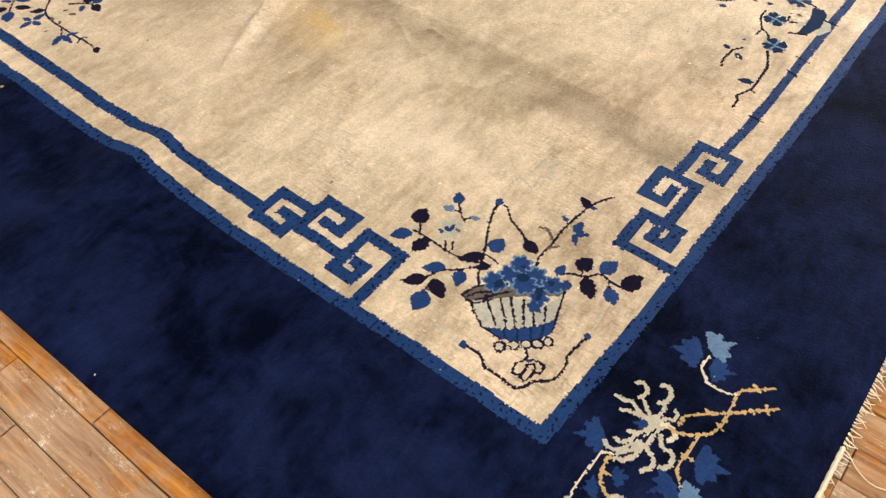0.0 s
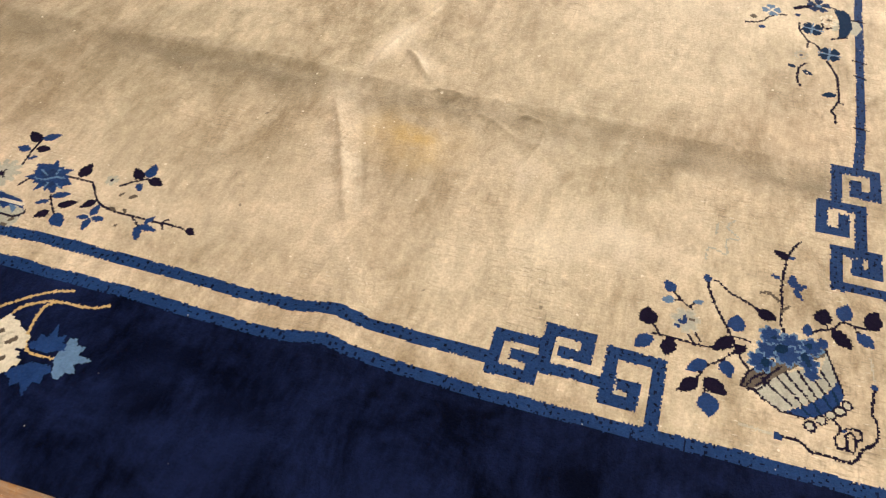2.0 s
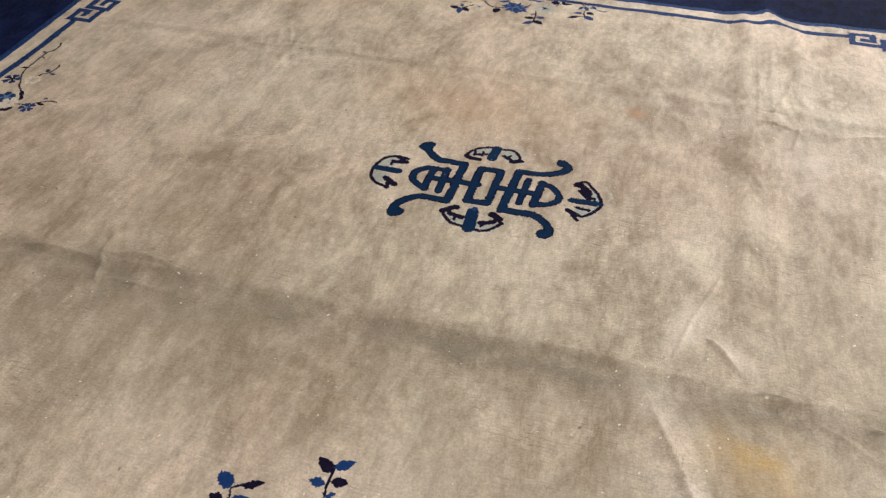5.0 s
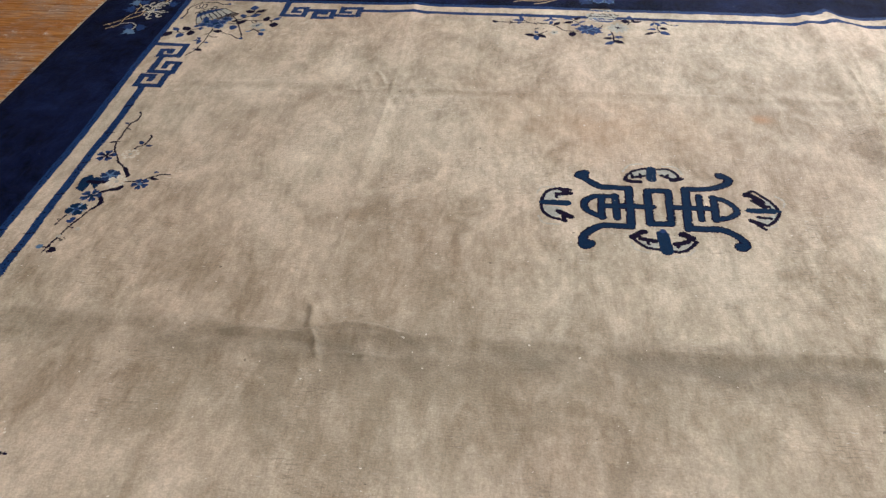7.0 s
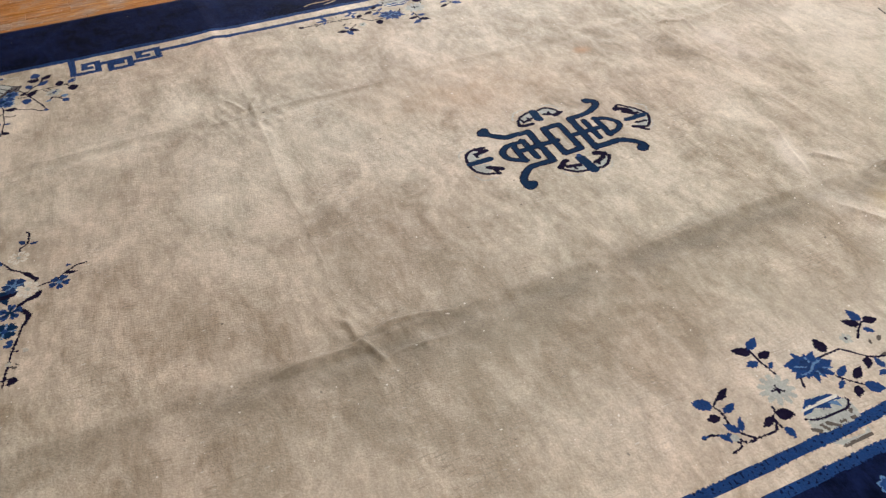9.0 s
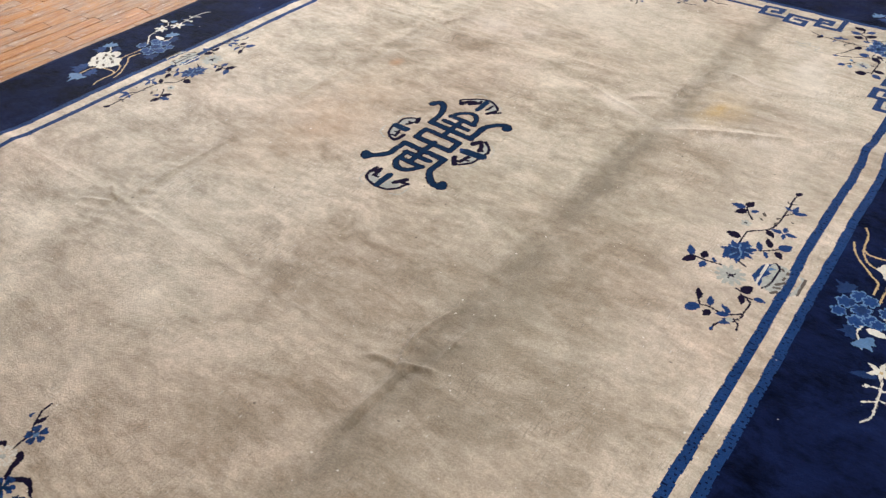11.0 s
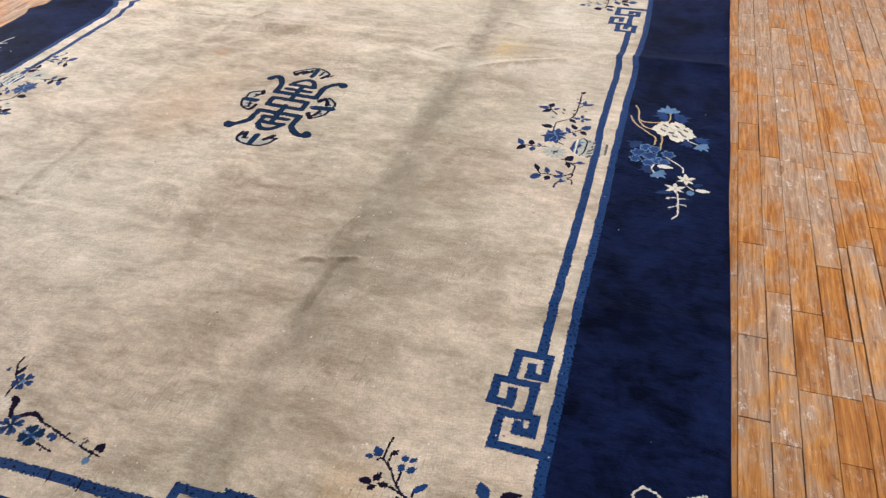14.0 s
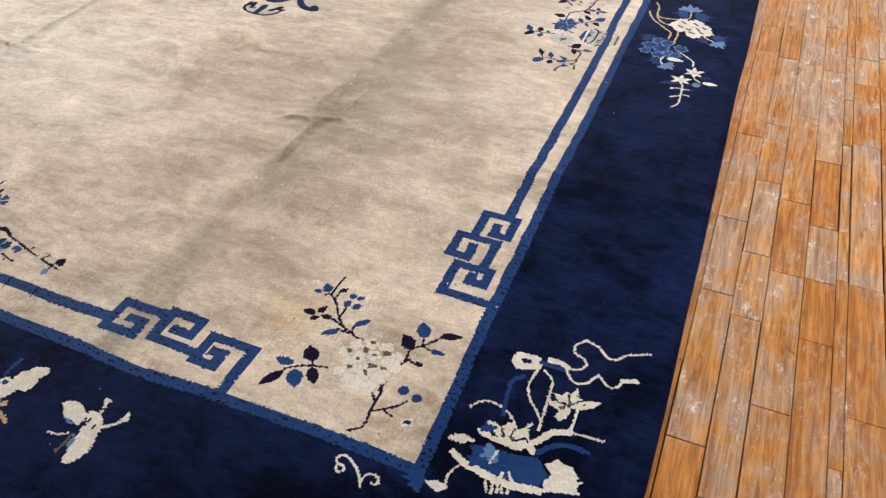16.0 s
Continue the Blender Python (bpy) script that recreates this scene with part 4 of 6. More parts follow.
    pen.patch("y", (3.8, -12.2), (4.7, -8.8), (5.7, -6.1), (7.9, -4.6), (13.9, -5.4), (16.4, -8.0), (17.1, -10.7), (16.3, -13.1), (13.1, -13.5), (9.1, -13.5), (6.0, -13.6))
    pen.patch("b", (4.6, -8.0), (6.1, -6.0), (8.0, -4.7), (9.6, -5.0), (14.0, -5.6), (16.4, -8.0), (15.4, -7.8), (12.8, -7.3), (11.8, -8.6), (10.1, -8.1), (8.3, -7.4), (6.9, -8.0))
    pen.patch("l", (11.9, -7.3), (14.3, -7.7), (14.2, -9.6))
    pen.patch("b", (10.2, -7.8), (11.9, -8.8), (9.9, -8.5))
    pen.stem("k", 6, (4.3, -8.9), (6.9, -10.2), (11.1, -10.4), (15.1, -10.3), (16.7, -8.9), (16.6, -8.2), beads=True)
    pen.stem("i", 8, (5.4, -6.8), (15.1, -6.7))
    pen.stem("a", 9, (3.8, -11.8), (5.2, -12.9))
    pen.stem("a", 9, (6.4, -11.7), (7.0, -13.0))
    pen.stem("a", 9, (7.9, -11.7), (10.0, -13.5))
    pen.stem("a", 9, (11.0, -12.7), (11.9, -12.7))
    pen.stem("a", 9, (14.0, -12.9), (14.9, -12.8))
    pen.stem("a", 9, (15.0, -11.5), (15.4, -11.0))
    pen.patch("y", (5.1, -15.9), (6.9, -17.4), (10.9, -17.7), (15.0, -17.9), (15.3, -16.0), (13.5, -17.0), (9.9, -16.7), (6.3, -15.9))
    pen.stem("a", 9, (7.1, -17.8), (10.6, -17.8), (14.5, -17.8))


def border_peony(pen):
    pen.part("")
    pen.stem("g", 6, (58.2, 17.0), (54.6, 15.3), (48.7, 15.1), (44.8, 14.0), (41.5, 11.5), (40.3, 8.8), (37.8, 6.0), (34.6, 5.0), (25.1, 4.8), beads=True)
    pen.stem("g", 6, (46.9, 14.4), (45.7, 12.6), (46.2, 7.5), (48.3, 3.6), (50.8, 2.8), beads=True)
    pen.stem("g", 6, (49.2, 18.1), (44.9, 16.6), (40.9, 13.6), (37.0, 10.4), (33.9, 7.4), (28.9, 7.4), beads=True)
    pen.stem("g", 5, (50.8, 2.8), (55.5, 3.1), beads=True)
    pen.stem("i", 5, (35.8, -4.7), (34.4, -5.1), (32.3, -8.4), beads=True)
    pen.stem("i", 5, (20.8, 2.7), (17.8, -0.9), (14.7, -3.8), (11.8, -4.1), beads=True)
    pen.stem("i", 5, (14.6, 6.2), (12.0, 7.1), (10.2, 6.3), (9.3, 5.5), beads=True)
    pen.stem("i", 5, (-1.8, -2.6), (-9.0, -3.3), (-15.0, -3.1), (-18.0, -1.7), beads=True)
    pen.stem("i", 5, (-5.4, -3.0), (-5.0, -5.2), beads=True)
    pen.stem("i", 5, (-8.5, -3.1), (-8.8, -4.8), beads=True)
    pen.stem("i", 5, (-4.8, -3.0), (-5.6, -0.2), beads=True)
    pen.stem("i", 5, (-9.7, -3.1), (-11.3, -0.3), beads=True)
    pen.stem("i", 5, (3.6, -5.7), (1.3, -8.1), beads=True)
    pen.maple("l", 54.7, 3.5, 62.3, 5.0)
    pen.maple("b", 52.3, 3.7, 51.1, 10.1)
    pen.maple("b", 51.0, 1.2, 53.8, -5.8)
    pen.maple("b", 35.0, -7.9, 38.8, -12.5)
    pen.maple("l", 32.6, -8.2, 28.5, -12.4)
    pen.maple("d", 33.1, -5.9, 30.8, -1.5)
    pen.maple("d", 26.5, 12.6, 29.5, 17.7)
    pen.maple("d", 11.9, 7.1, 9.7, 11.8)
    pen.maple("l", 9.9, 5.9, 6.5, 1.2)
    pen.leaf("d", 3.9, -8.0, 5.6, -11.3, 0.5)
    pen.leaf("l", 0.8, -7.2, -2.5, -6.8, 0.9)
    pen.leaf("i", 1.5, -8.7, 1.4, -13.8, 0.45)
    pen.leaf("d", -1.3, -1.5, -3.2, 4.9, 0.35)
    pen.leaf("i", 14.2, 5.3, 13.8, -0.8, 0.4)
    pen.leaf("i", -8.5, -5.1, -9.2, -6.1, 0.7)
    pen.leaf("i", -5.4, -0.6, -6.0, 0.7, 0.8)
    pen.leaf("d", -5.0, -5.2, -4.8, -6.8, 0.6)
    pen.part("white_blossom")
    pen.patch("i", (40.4, 9.6), (44.2, 7.7), (46.1, 6.8), (47.6, 4.3), (46.3, 3.1), (48.2, 0.3), (47.1, -2.7), (43.3, -3.6), (43.8, -5.2), (38.7, -6.6), (35.8, -4.7), (35.9, -3.3), (34.3, -2.0), (32.9, 0.1), (34.6, 2.1), (37.2, 2.8), (37.2, 6.8), (39.3, 7.7))
    pen.bloom("i", 41.5, 6.8, 2.6, 6, "", "", 1.8)
    pen.bloom("i", 45.4, 4.5, 2.6, 6, "", "", 1.8)
    pen.bloom("i", 46.3, 0.2, 2.7, 6, "", "", 0.1)
    pen.bloom("i", 42.8, -3.3, 2.6, 6, "", "", 1.8)
    pen.bloom("i", 39.0, -4.9, 2.5, 6, "", "", 1.5)
    pen.bloom("i", 35.4, -0.5, 2.7, 6, "", "", 0.1)
    pen.bloom("i", 38.6, 4.7, 2.4, 6, "", "", 1.2)
    pen.bloom("i", 41.7, 2.1, 2.6, 6, "", "", 1.8)
    pen.bloom("i", 39.6, -1.7, 2.5, 6, "", "", 1.5)
    pen.stem("a", 11, (44.9, 5.0), (44.0, 3.7))
    pen.stem("a", 11, (41.2, 5.8), (40.0, 4.2))
    pen.stem("a", 11, (45.3, 0.7), (44.1, -0.7))
    pen.stem("a", 11, (37.1, 1.0), (36.9, -0.3))
    pen.stem("a", 11, (38.7, -2.4), (37.8, -3.5))
    pen.stem("a", 11, (42.9, -2.8), (42.0, -3.8))
    pen.stem("a", 11, (39.5, 2.5), (39.0, 1.2))
    pen.stem("a", 11, (41.0, -1.0), (40.0, -1.9))
    pen.stem("w", 5, (43.8, 6.2), (42.1, 4.6), (43.7, 2.6))
    pen.stem("w", 5, (43.7, 2.6), (41.6, 1.0), (43.2, -1.5))
    pen.stem("w", 5, (41.6, 1.0), (38.6, 0.4), (38.0, -1.4))
    pen.stem("w", 5, (39.7, 3.7), (37.4, 2.3), (38.6, 0.4))
    pen.part("blue_blossom")
    pen.bloom("b", 21.8, 12.8, 2.7, 6, "l", "", 1.5)
    pen.bloom("b", 26.0, 10.1, 2.8, 6, "l", "", 2)
    pen.bloom("b", 25.4, 7.1, 2.5, 6, "l", "", 0.5)
    pen.bloom("b", 17.2, 13.3, 2.3, 6, "l", "", 2.5)
    pen.bloom("b", 15.7, 8.3, 2.7, 6, "l", "", 1.5)
    pen.bloom("b", 17.8, 4.9, 2.6, 6, "l", "", 1)
    pen.bloom("b", 23.0, 2.0, 2.7, 6, "l", "", 1.5)
    pen.bloom("b", 17.3, 3.0, 2.3, 6, "l", "", 2.5)
    pen.bloom("b", 20.6, 8.2, 3, 6, "l", "", 0)
    pen.patch("d", (21.2, 9.6), (22.7, 8.0), (21.0, 6.9), (18.8, 8.0), soft=True)
    pen.patch("d", (22.8, 11.9), (23.8, 10.9), (22.1, 10.4), (21.0, 11.4), soft=True)
    pen.part("star_blossom")
    pen.leaf("i", 7.1, -5.2, 9.2, -2.1, 0.4)
    pen.leaf("i", 7.1, -5.2, 11.4, -5.0, 0.4)
    pen.leaf("i", 7.1, -5.2, 9.2, -8.4, 0.4)
    pen.leaf("i", 7.1, -5.2, 5.3, -8.0, 0.4)
    pen.leaf("i", 7.1, -5.2, 4.0, -5.7, 0.4)
    pen.leaf("i", 7.1, -5.2, 5.9, -2.3, 0.4)
    pen.leaf("i", 0.8, -1.8, 2.4, 1.7, 0.4)
    pen.leaf("i", 0.8, -1.8, 4.5, -1.9, 0.4)
    pen.leaf("i", 0.8, -1.8, 2.8, -5.3, 0.4)
    pen.leaf("i", 0.8, -1.8, -0.8, -4.7, 0.4)
    pen.leaf("i", 0.8, -1.8, -2.1, -2.2, 0.4)
    pen.leaf("i", 0.8, -1.8, -1.2, 1.1, 0.4)
    pen.dot("g", 7.1, -5.2, 0.6)
    pen.dot("g", 0.8, -1.8, 0.6)


def plum_branch(pen):
    pen.part("jar")
    pen.patch("n", (-13.1, -1.9), (-12.2, -3.6), (-8.4, -3.0), (-6.4, -3.5), (-7.1, -5.0), (-9.3, -6.0), (-9.3, -9.4), (-10.9, -7.7), (-12.0, -6.5), (-12.4, -11.0), (-15.5, -9.8), (-15.8, -4.4))
    pen.part("")
    pen.stem("k", 6.4, (-13.3, 36.0), (-12.0, 33.1), (-12.3, 30.2), (-13.4, 28.3), (-13.6, 24.9), (-13.5, 20.1), (-13.7, 17.4), (-12.9, 14.0), (-11.6, 11.1), (-9.6, 8.4), (-8.2, 5.8), (-5.6, 3.4), (-4.2, 1.8), beads=True)
    pen.stem("k", 14, (-4.4, 2.4), (-3.2, 0.5), (-1.9, -1.3))
    pen.stem("k", 9, (-1.9, -1.3), (-2.2, -2.7))
    pen.stem("k", 5, (-13.1, 25.2), (-12.1, 24.6), beads=True)
    pen.leaf("d", -13.8, 27.9, -15.6, 28.8, 0.6)
    pen.leaf("k", -12.6, 17.4, -16.4, 16.6, 0.28)
    pen.stem("k", 5.6, (-5.8, 12.9), (-5.3, 14.7), (-3.6, 16.0), (-3.2, 18.2), (-3.0, 20.6), (-3.8, 22.0), beads=True)
    pen.stem("k", 5, (-3.2, 19.6), (-2.6, 20.2), beads=True)
    pen.leaf("d", -4.1, 16.2, -6.0, 18.3, 0.6)
    pen.leaf("d", -3.0, 15.4, -0.5, 16.0, 0.5)
    pen.stem("k", 6, (-1.1, -4.9), (0.9, -4.5), (3.2, -4.6), (5.4, -2.8), (7.1, -1.6), (8.8, -0.5), (11.7, -0.3), beads=True)
    pen.leaf("b", 5.7, 0.5, 7.6, 0.6, 0.6)
    pen.leaf("k", 5.9, -2.9, 8.8, -3.2, 0.5)
    pen.stem("k", 17, (-1.3, -7.8), (-2.2, -9.0), (-4.0, -9.4))
    pen.stem("k", 13, (-4.0, -9.4), (-5.6, -10.2), (-6.7, -11.0))
    pen.stem("k", 14, (-6.6, -12.2), (-4.9, -14.5), (-4.2, -15.8), (-4.5, -17.2))
    pen.stem("k", 9, (-4.5, -17.2), (-5.3, -19.1))
    pen.stem("k", 6.4, (-5.4, -18.7), (-6.5, -20.9), (-7.1, -23.6), (-8.0, -26.5), (-9.0, -29.9), (-9.7, -33.0), (-10.5, -36.1), (-10.9, -39.4), beads=True)
    pen.stem("k", 5, (-7.8, -28.3), (-7.2, -28.4), beads=True)
    pen.stem("k", 5, (-9.6, -33.4), (-8.9, -33.3), beads=True)
    pen.leaf("a", -9.0, -33.6, -7.5, -34.2, 0.6)
    pen.leaf("k", -10.3, -38.8, -8.0, -38.9, 0.6)
    pen.leaf("b", -8.2, -25.6, -10.8, -25.8, 0.6)
    pen.stem("k", 15, (-13.0, -5.8), (-10.0, -5.7), (-7.3, -5.3))
    pen.stem("k", 5, (-11.8, -23.1), (-12.4, -25.2), (-13.0, -27.7), beads=True)
    pen.stem("k", 5, (-12.3, -24.9), (-13.3, -25.0), beads=True)
    pen.leaf("b", -9.5, -23.6, -8.5, -25.5, 0.8)
    pen.dot("l", -13.0, -37.1, 1)
    pen.leaf("k", -9.9, -37.1, -7.3, -38.7, 0.6)
    pen.stem("k", 5.6, (-10.0, -37.0), (-12.0, -37.2), beads=True)
    pen.dot("w", -5.4, -28.8, 0.8)
    pen.dot("w", -9.7, -32.2, 0.7)
    pen.leaf("a", -8.1, -32.7, -7.2, -33.4, 0.6)
    pen.part("plum_blossom")
    pen.plum("b", "k", "", -13.7, 8.9, 3.3, 5, 0.3)
    pen.plum("d", "l", "", -7.5, -1.8, 3.2, 5, 0.6)
    pen.plum("i", "c", "y", -6.0, 10.4, 2.9, 6, 0.2)
    pen.plum("i", "c", "y", -4.1, -4.9, 3.3, 6, 0.5)
    pen.plum("b", "d", "l", 4.0, -5.8, 2.9, 5, 0.9)
    pen.plum("b", "n", "", -8.8, -12.7, 3.3, 5, 0.1)
    pen.plum("n", "l", "b", -10.3, -19.8, 3.3, 4, 0.55)


def white_chrysanthemum(pen):
    pen.part("")
    pen.stem("k", 5.6, (-7.9, -4.5), (-7.5, -2.3), (-6.6, -1.1), (-6.0, 1.3), (-4.7, 2.5), beads=True)
    pen.stem("k", 5.6, (-6.6, 0.3), (-3.6, 3.5), (0.4, 6.7), (2.1, 9.0), (1.7, 9.8), beads=True)
    pen.stem("k", 5.6, (1.7, 8.5), (5.0, 8.7), (8.4, 8.5), beads=True)
    pen.stem("k", 5.6, (0.7, 7.4), (4.0, 7.1), beads=True)
    pen.stem("k", 5.6, (-3.6, 3.5), (-0.3, 3.5), beads=True)
    pen.stem("k", 5.6, (-5.5, 2.1), (-4.3, 5.2), (-4.6, 7.1), beads=True)
    pen.stem("k", 5.6, (-7.1, -0.7), (-6.9, 2.5), beads=True)
    pen.stem("k", 5.6, (-6.9, -1.2), (-4.3, -0.7), beads=True)
    pen.leaf("b", -7.1, 1.7, -9.6, 4.8, 0.451)
    pen.leaf("b", -4.6, -0.6, -1.5, -3.7, 0.41)
    pen.leaf("b", 2.1, 11.0, 1.9, 13.5, 0.574)
    pen.leaf("b", 2.5, 9.5, 5.0, 11.4, 0.779)
    pen.leaf("k", 3.6, 7.2, 5.5, 5.9, 0.615)
    pen.leaf("b", 3.3, 4.8, 3.9, 2.6, 0.779)
    pen.leaf("b", 3.0, 2.5, 4.3, 0.7, 0.656)
    pen.leaf("b", -0.1, 4.4, 2.1, 3.3, 0.738)
    pen.leaf("b", 0.1, 2.4, 1.7, 0.4, 0.697)
    pen.leaf("k", -4.2, 5.1, -4.5, 7.8, 0.574)
    pen.leaf("k", -4.6, 9.0, -4.5, 12.3, 0.615)
    pen.leaf("k", -4.0, 8.9, -1.6, 7.6, 0.615)
    pen.leaf("k", -6.6, 9.4, -4.9, 7.8, 0.656)
    pen.stem("k", 5.6, (-17.6, -1.1), (-18.6, 2.3), (-20.4, 5.9), (-22.8, 7.9), beads=True)
    pen.stem("k", 4.8, (-18.4, 1.6), (-17.2, 2.8), beads=True)
    pen.leaf("k", -21.7, 6.8, -27.2, 9.8, 0.41)
    pen.leaf("k", -17.4, 2.6, -13.5, 5.5, 0.738)
    pen.leaf("b", -19.4, 5.9, -19.2, 10.5, 0.492)
    pen.leaf("k", -18.8, 1.9, -22.6, -0.9, 0.574)
    pen.leaf("b", -20.5, 4.9, -25.1, 2.3, 0.656)
    pen.stem("k", 5.6, (-11.0, -15.0), (-9.6, -15.6), (-6.7, -15.2), (-5.2, -16.7), (-2.6, -18.9), (-0.2, -20.6), beads=True)
    pen.stem("k", 5.6, (-4.5, -17.3), (-1.0, -16.3), beads=True)
    pen.stem("k", 5.6, (-9.0, -15.9), (-9.9, -17.8), beads=True)
    pen.stem("k", 4.8, (-4.8, -17.5), (-5.2, -19.9), beads=True)
    pen.leaf("k", -6.5, -15.6, -3.0, -12.0, 0.656)
    pen.leaf("b", -2.5, -16.9, 2.0, -14.6, 0.656)
    pen.leaf("k", -0.7, -19.7, 1.0, -24.5, 0.41)
    pen.leaf("k", -9.6, -17.4, -9.7, -19.7, 0.656)
    pen.leaf("b", -5.2, -19.2, -5.1, -22.7, 0.41)
    pen.stem("k", 5.6, (-15.0, -11.2), (-18.6, -14.1), (-22.3, -14.5), (-24.5, -14.6), (-28.2, -14.9), (-30.5, -12.5), beads=True)
    pen.stem("k", 5.6, (-21.9, -14.4), (-19.5, -12.0), beads=True)
    pen.stem("k", 5.6, (-19.2, -13.6), (-16.7, -14.1), beads=True)
    pen.stem("k", 5.6, (-24.4, -15.1), (-21.9, -18.3), (-19.6, -20.3), beads=True)
    pen.stem("k", 4.8, (-23.2, -16.5), (-24.2, -19.3), beads=True)
    pen.dot("b", -17.3, -18.7, 1.2)
    pen.dot("b", -18.2, -21.9, 1.1)
    pen.patch("i", (-23.8, -21.0), (-23.0, -23.1), (-24.8, -23.9), (-25.6, -21.8))
    pen.patch("n", (-24.0, -21.5), (-23.7, -23.0), (-24.6, -23.2), (-24.8, -22.0))
    pen.part("blossom")
    pen.bloom("i", -12.1, -2.4, 2.1, 5, "c", "", 2.3)
    pen.bloom("i", -9.7, -3.9, 2.0, 5, "c", "", 1.1)
    pen.bloom("i", -8.2, -6.9, 2.0, 5, "c", "", 2.6)
    pen.bloom("i", -8.0, -10.2, 2.1, 5, "c", "", 1.0)
    pen.bloom("i", -9.5, -13.3, 2.0, 5, "c", "", 2.5)
    pen.bloom("i", -14.6, -4.5, 2.0, 5, "c", "", 2.8)
    pen.bloom("i", -12.3, -6.2, 2.1, 5, "c", "", 0.9)
    pen.bloom("i", -11.0, -8.8, 2.0, 5, "c", "", 1.0)
    pen.bloom("i", -11.3, -12.3, 2.0, 5, "c", "", 1.9)
    pen.bloom("i", -17.4, -4.3, 2.1, 5, "c", "", 1.2)
    pen.bloom("i", -16.0, -7.0, 2.0, 5, "c", "", 2.0)
    pen.bloom("i", -14.3, -9.6, 1.9, 5, "c", "", 1.9)
    pen.bloom("i", -14.1, -12.8, 2.0, 5, "c", "", 0.3)
    pen.bloom("i", -12.4, -14.6, 2.0, 5, "c", "", 0.2)
    pen.bloom("i", -18.7, -6.8, 2.0, 5, "c", "", 1.1)
    pen.bloom("i", -17.3, -9.5, 1.9, 5, "c", "", 1.9)
    pen.bloom("i", -16.6, -12.1, 2.1, 5, "c", "", 0.8)
    pen.bloom("i", -19.8, -8.9, 2.0, 5, "c", "", 2.4)
    pen.bloom("i", -19.1, -11.4, 1.9, 5, "c", "", 1.3)
    pen.patch("a", (-11.3, -2.5), (-10.9, -2.8), (-11.1, -3.7), (-12.2, -4.0), (-12.1, -3.5), (-12.5, -3.2))
    pen.patch("a", (-9.8, -5.6), (-9.3, -5.9), (-9.5, -6.8), (-10.9, -7.2), (-10.9, -6.8), (-11.2, -6.4))
    pen.patch("a", (-7.6, -6.4), (-7.1, -6.7), (-7.3, -7.5), (-8.1, -7.7), (-8.1, -7.3), (-8.4, -6.9))
    pen.patch("a", (-9.1, -10.0), (-8.5, -10.5), (-8.6, -11.8), (-9.7, -12.1), (-9.8, -11.3), (-10.2, -10.6))
    pen.patch("a", (-12.9, -5.5), (-12.5, -5.7), (-12.7, -6.5), (-13.2, -6.4), (-13.2, -6.2), (-13.4, -5.9))
    pen.patch("a", (-10.8, -8.2), (-10.4, -8.5), (-10.5, -9.6), (-11.0, -9.5), (-11.0, -9.0), (-11.4, -8.6))
    pen.patch("a", (-15.6, -4.6), (-15.1, -4.9), (-15.2, -6.0), (-16.0, -6.1), (-16.0, -5.6), (-16.4, -5.2))
    pen.patch("a", (-13.7, -8.6), (-13.2, -9.1), (-13.1, -10.6), (-14.1, -10.9), (-14.3, -10.1), (-14.8, -9.3))
    pen.patch("a", (-13.4, -11.5), (-12.9, -11.9), (-13.0, -13.0), (-13.7, -13.1), (-13.8, -12.5), (-14.2, -11.9))
    pen.patch("a", (-15.6, -8.4), (-15.2, -8.6), (-15.4, -9.3), (-16.7, -9.7), (-16.7, -9.4), (-16.9, -9.2))


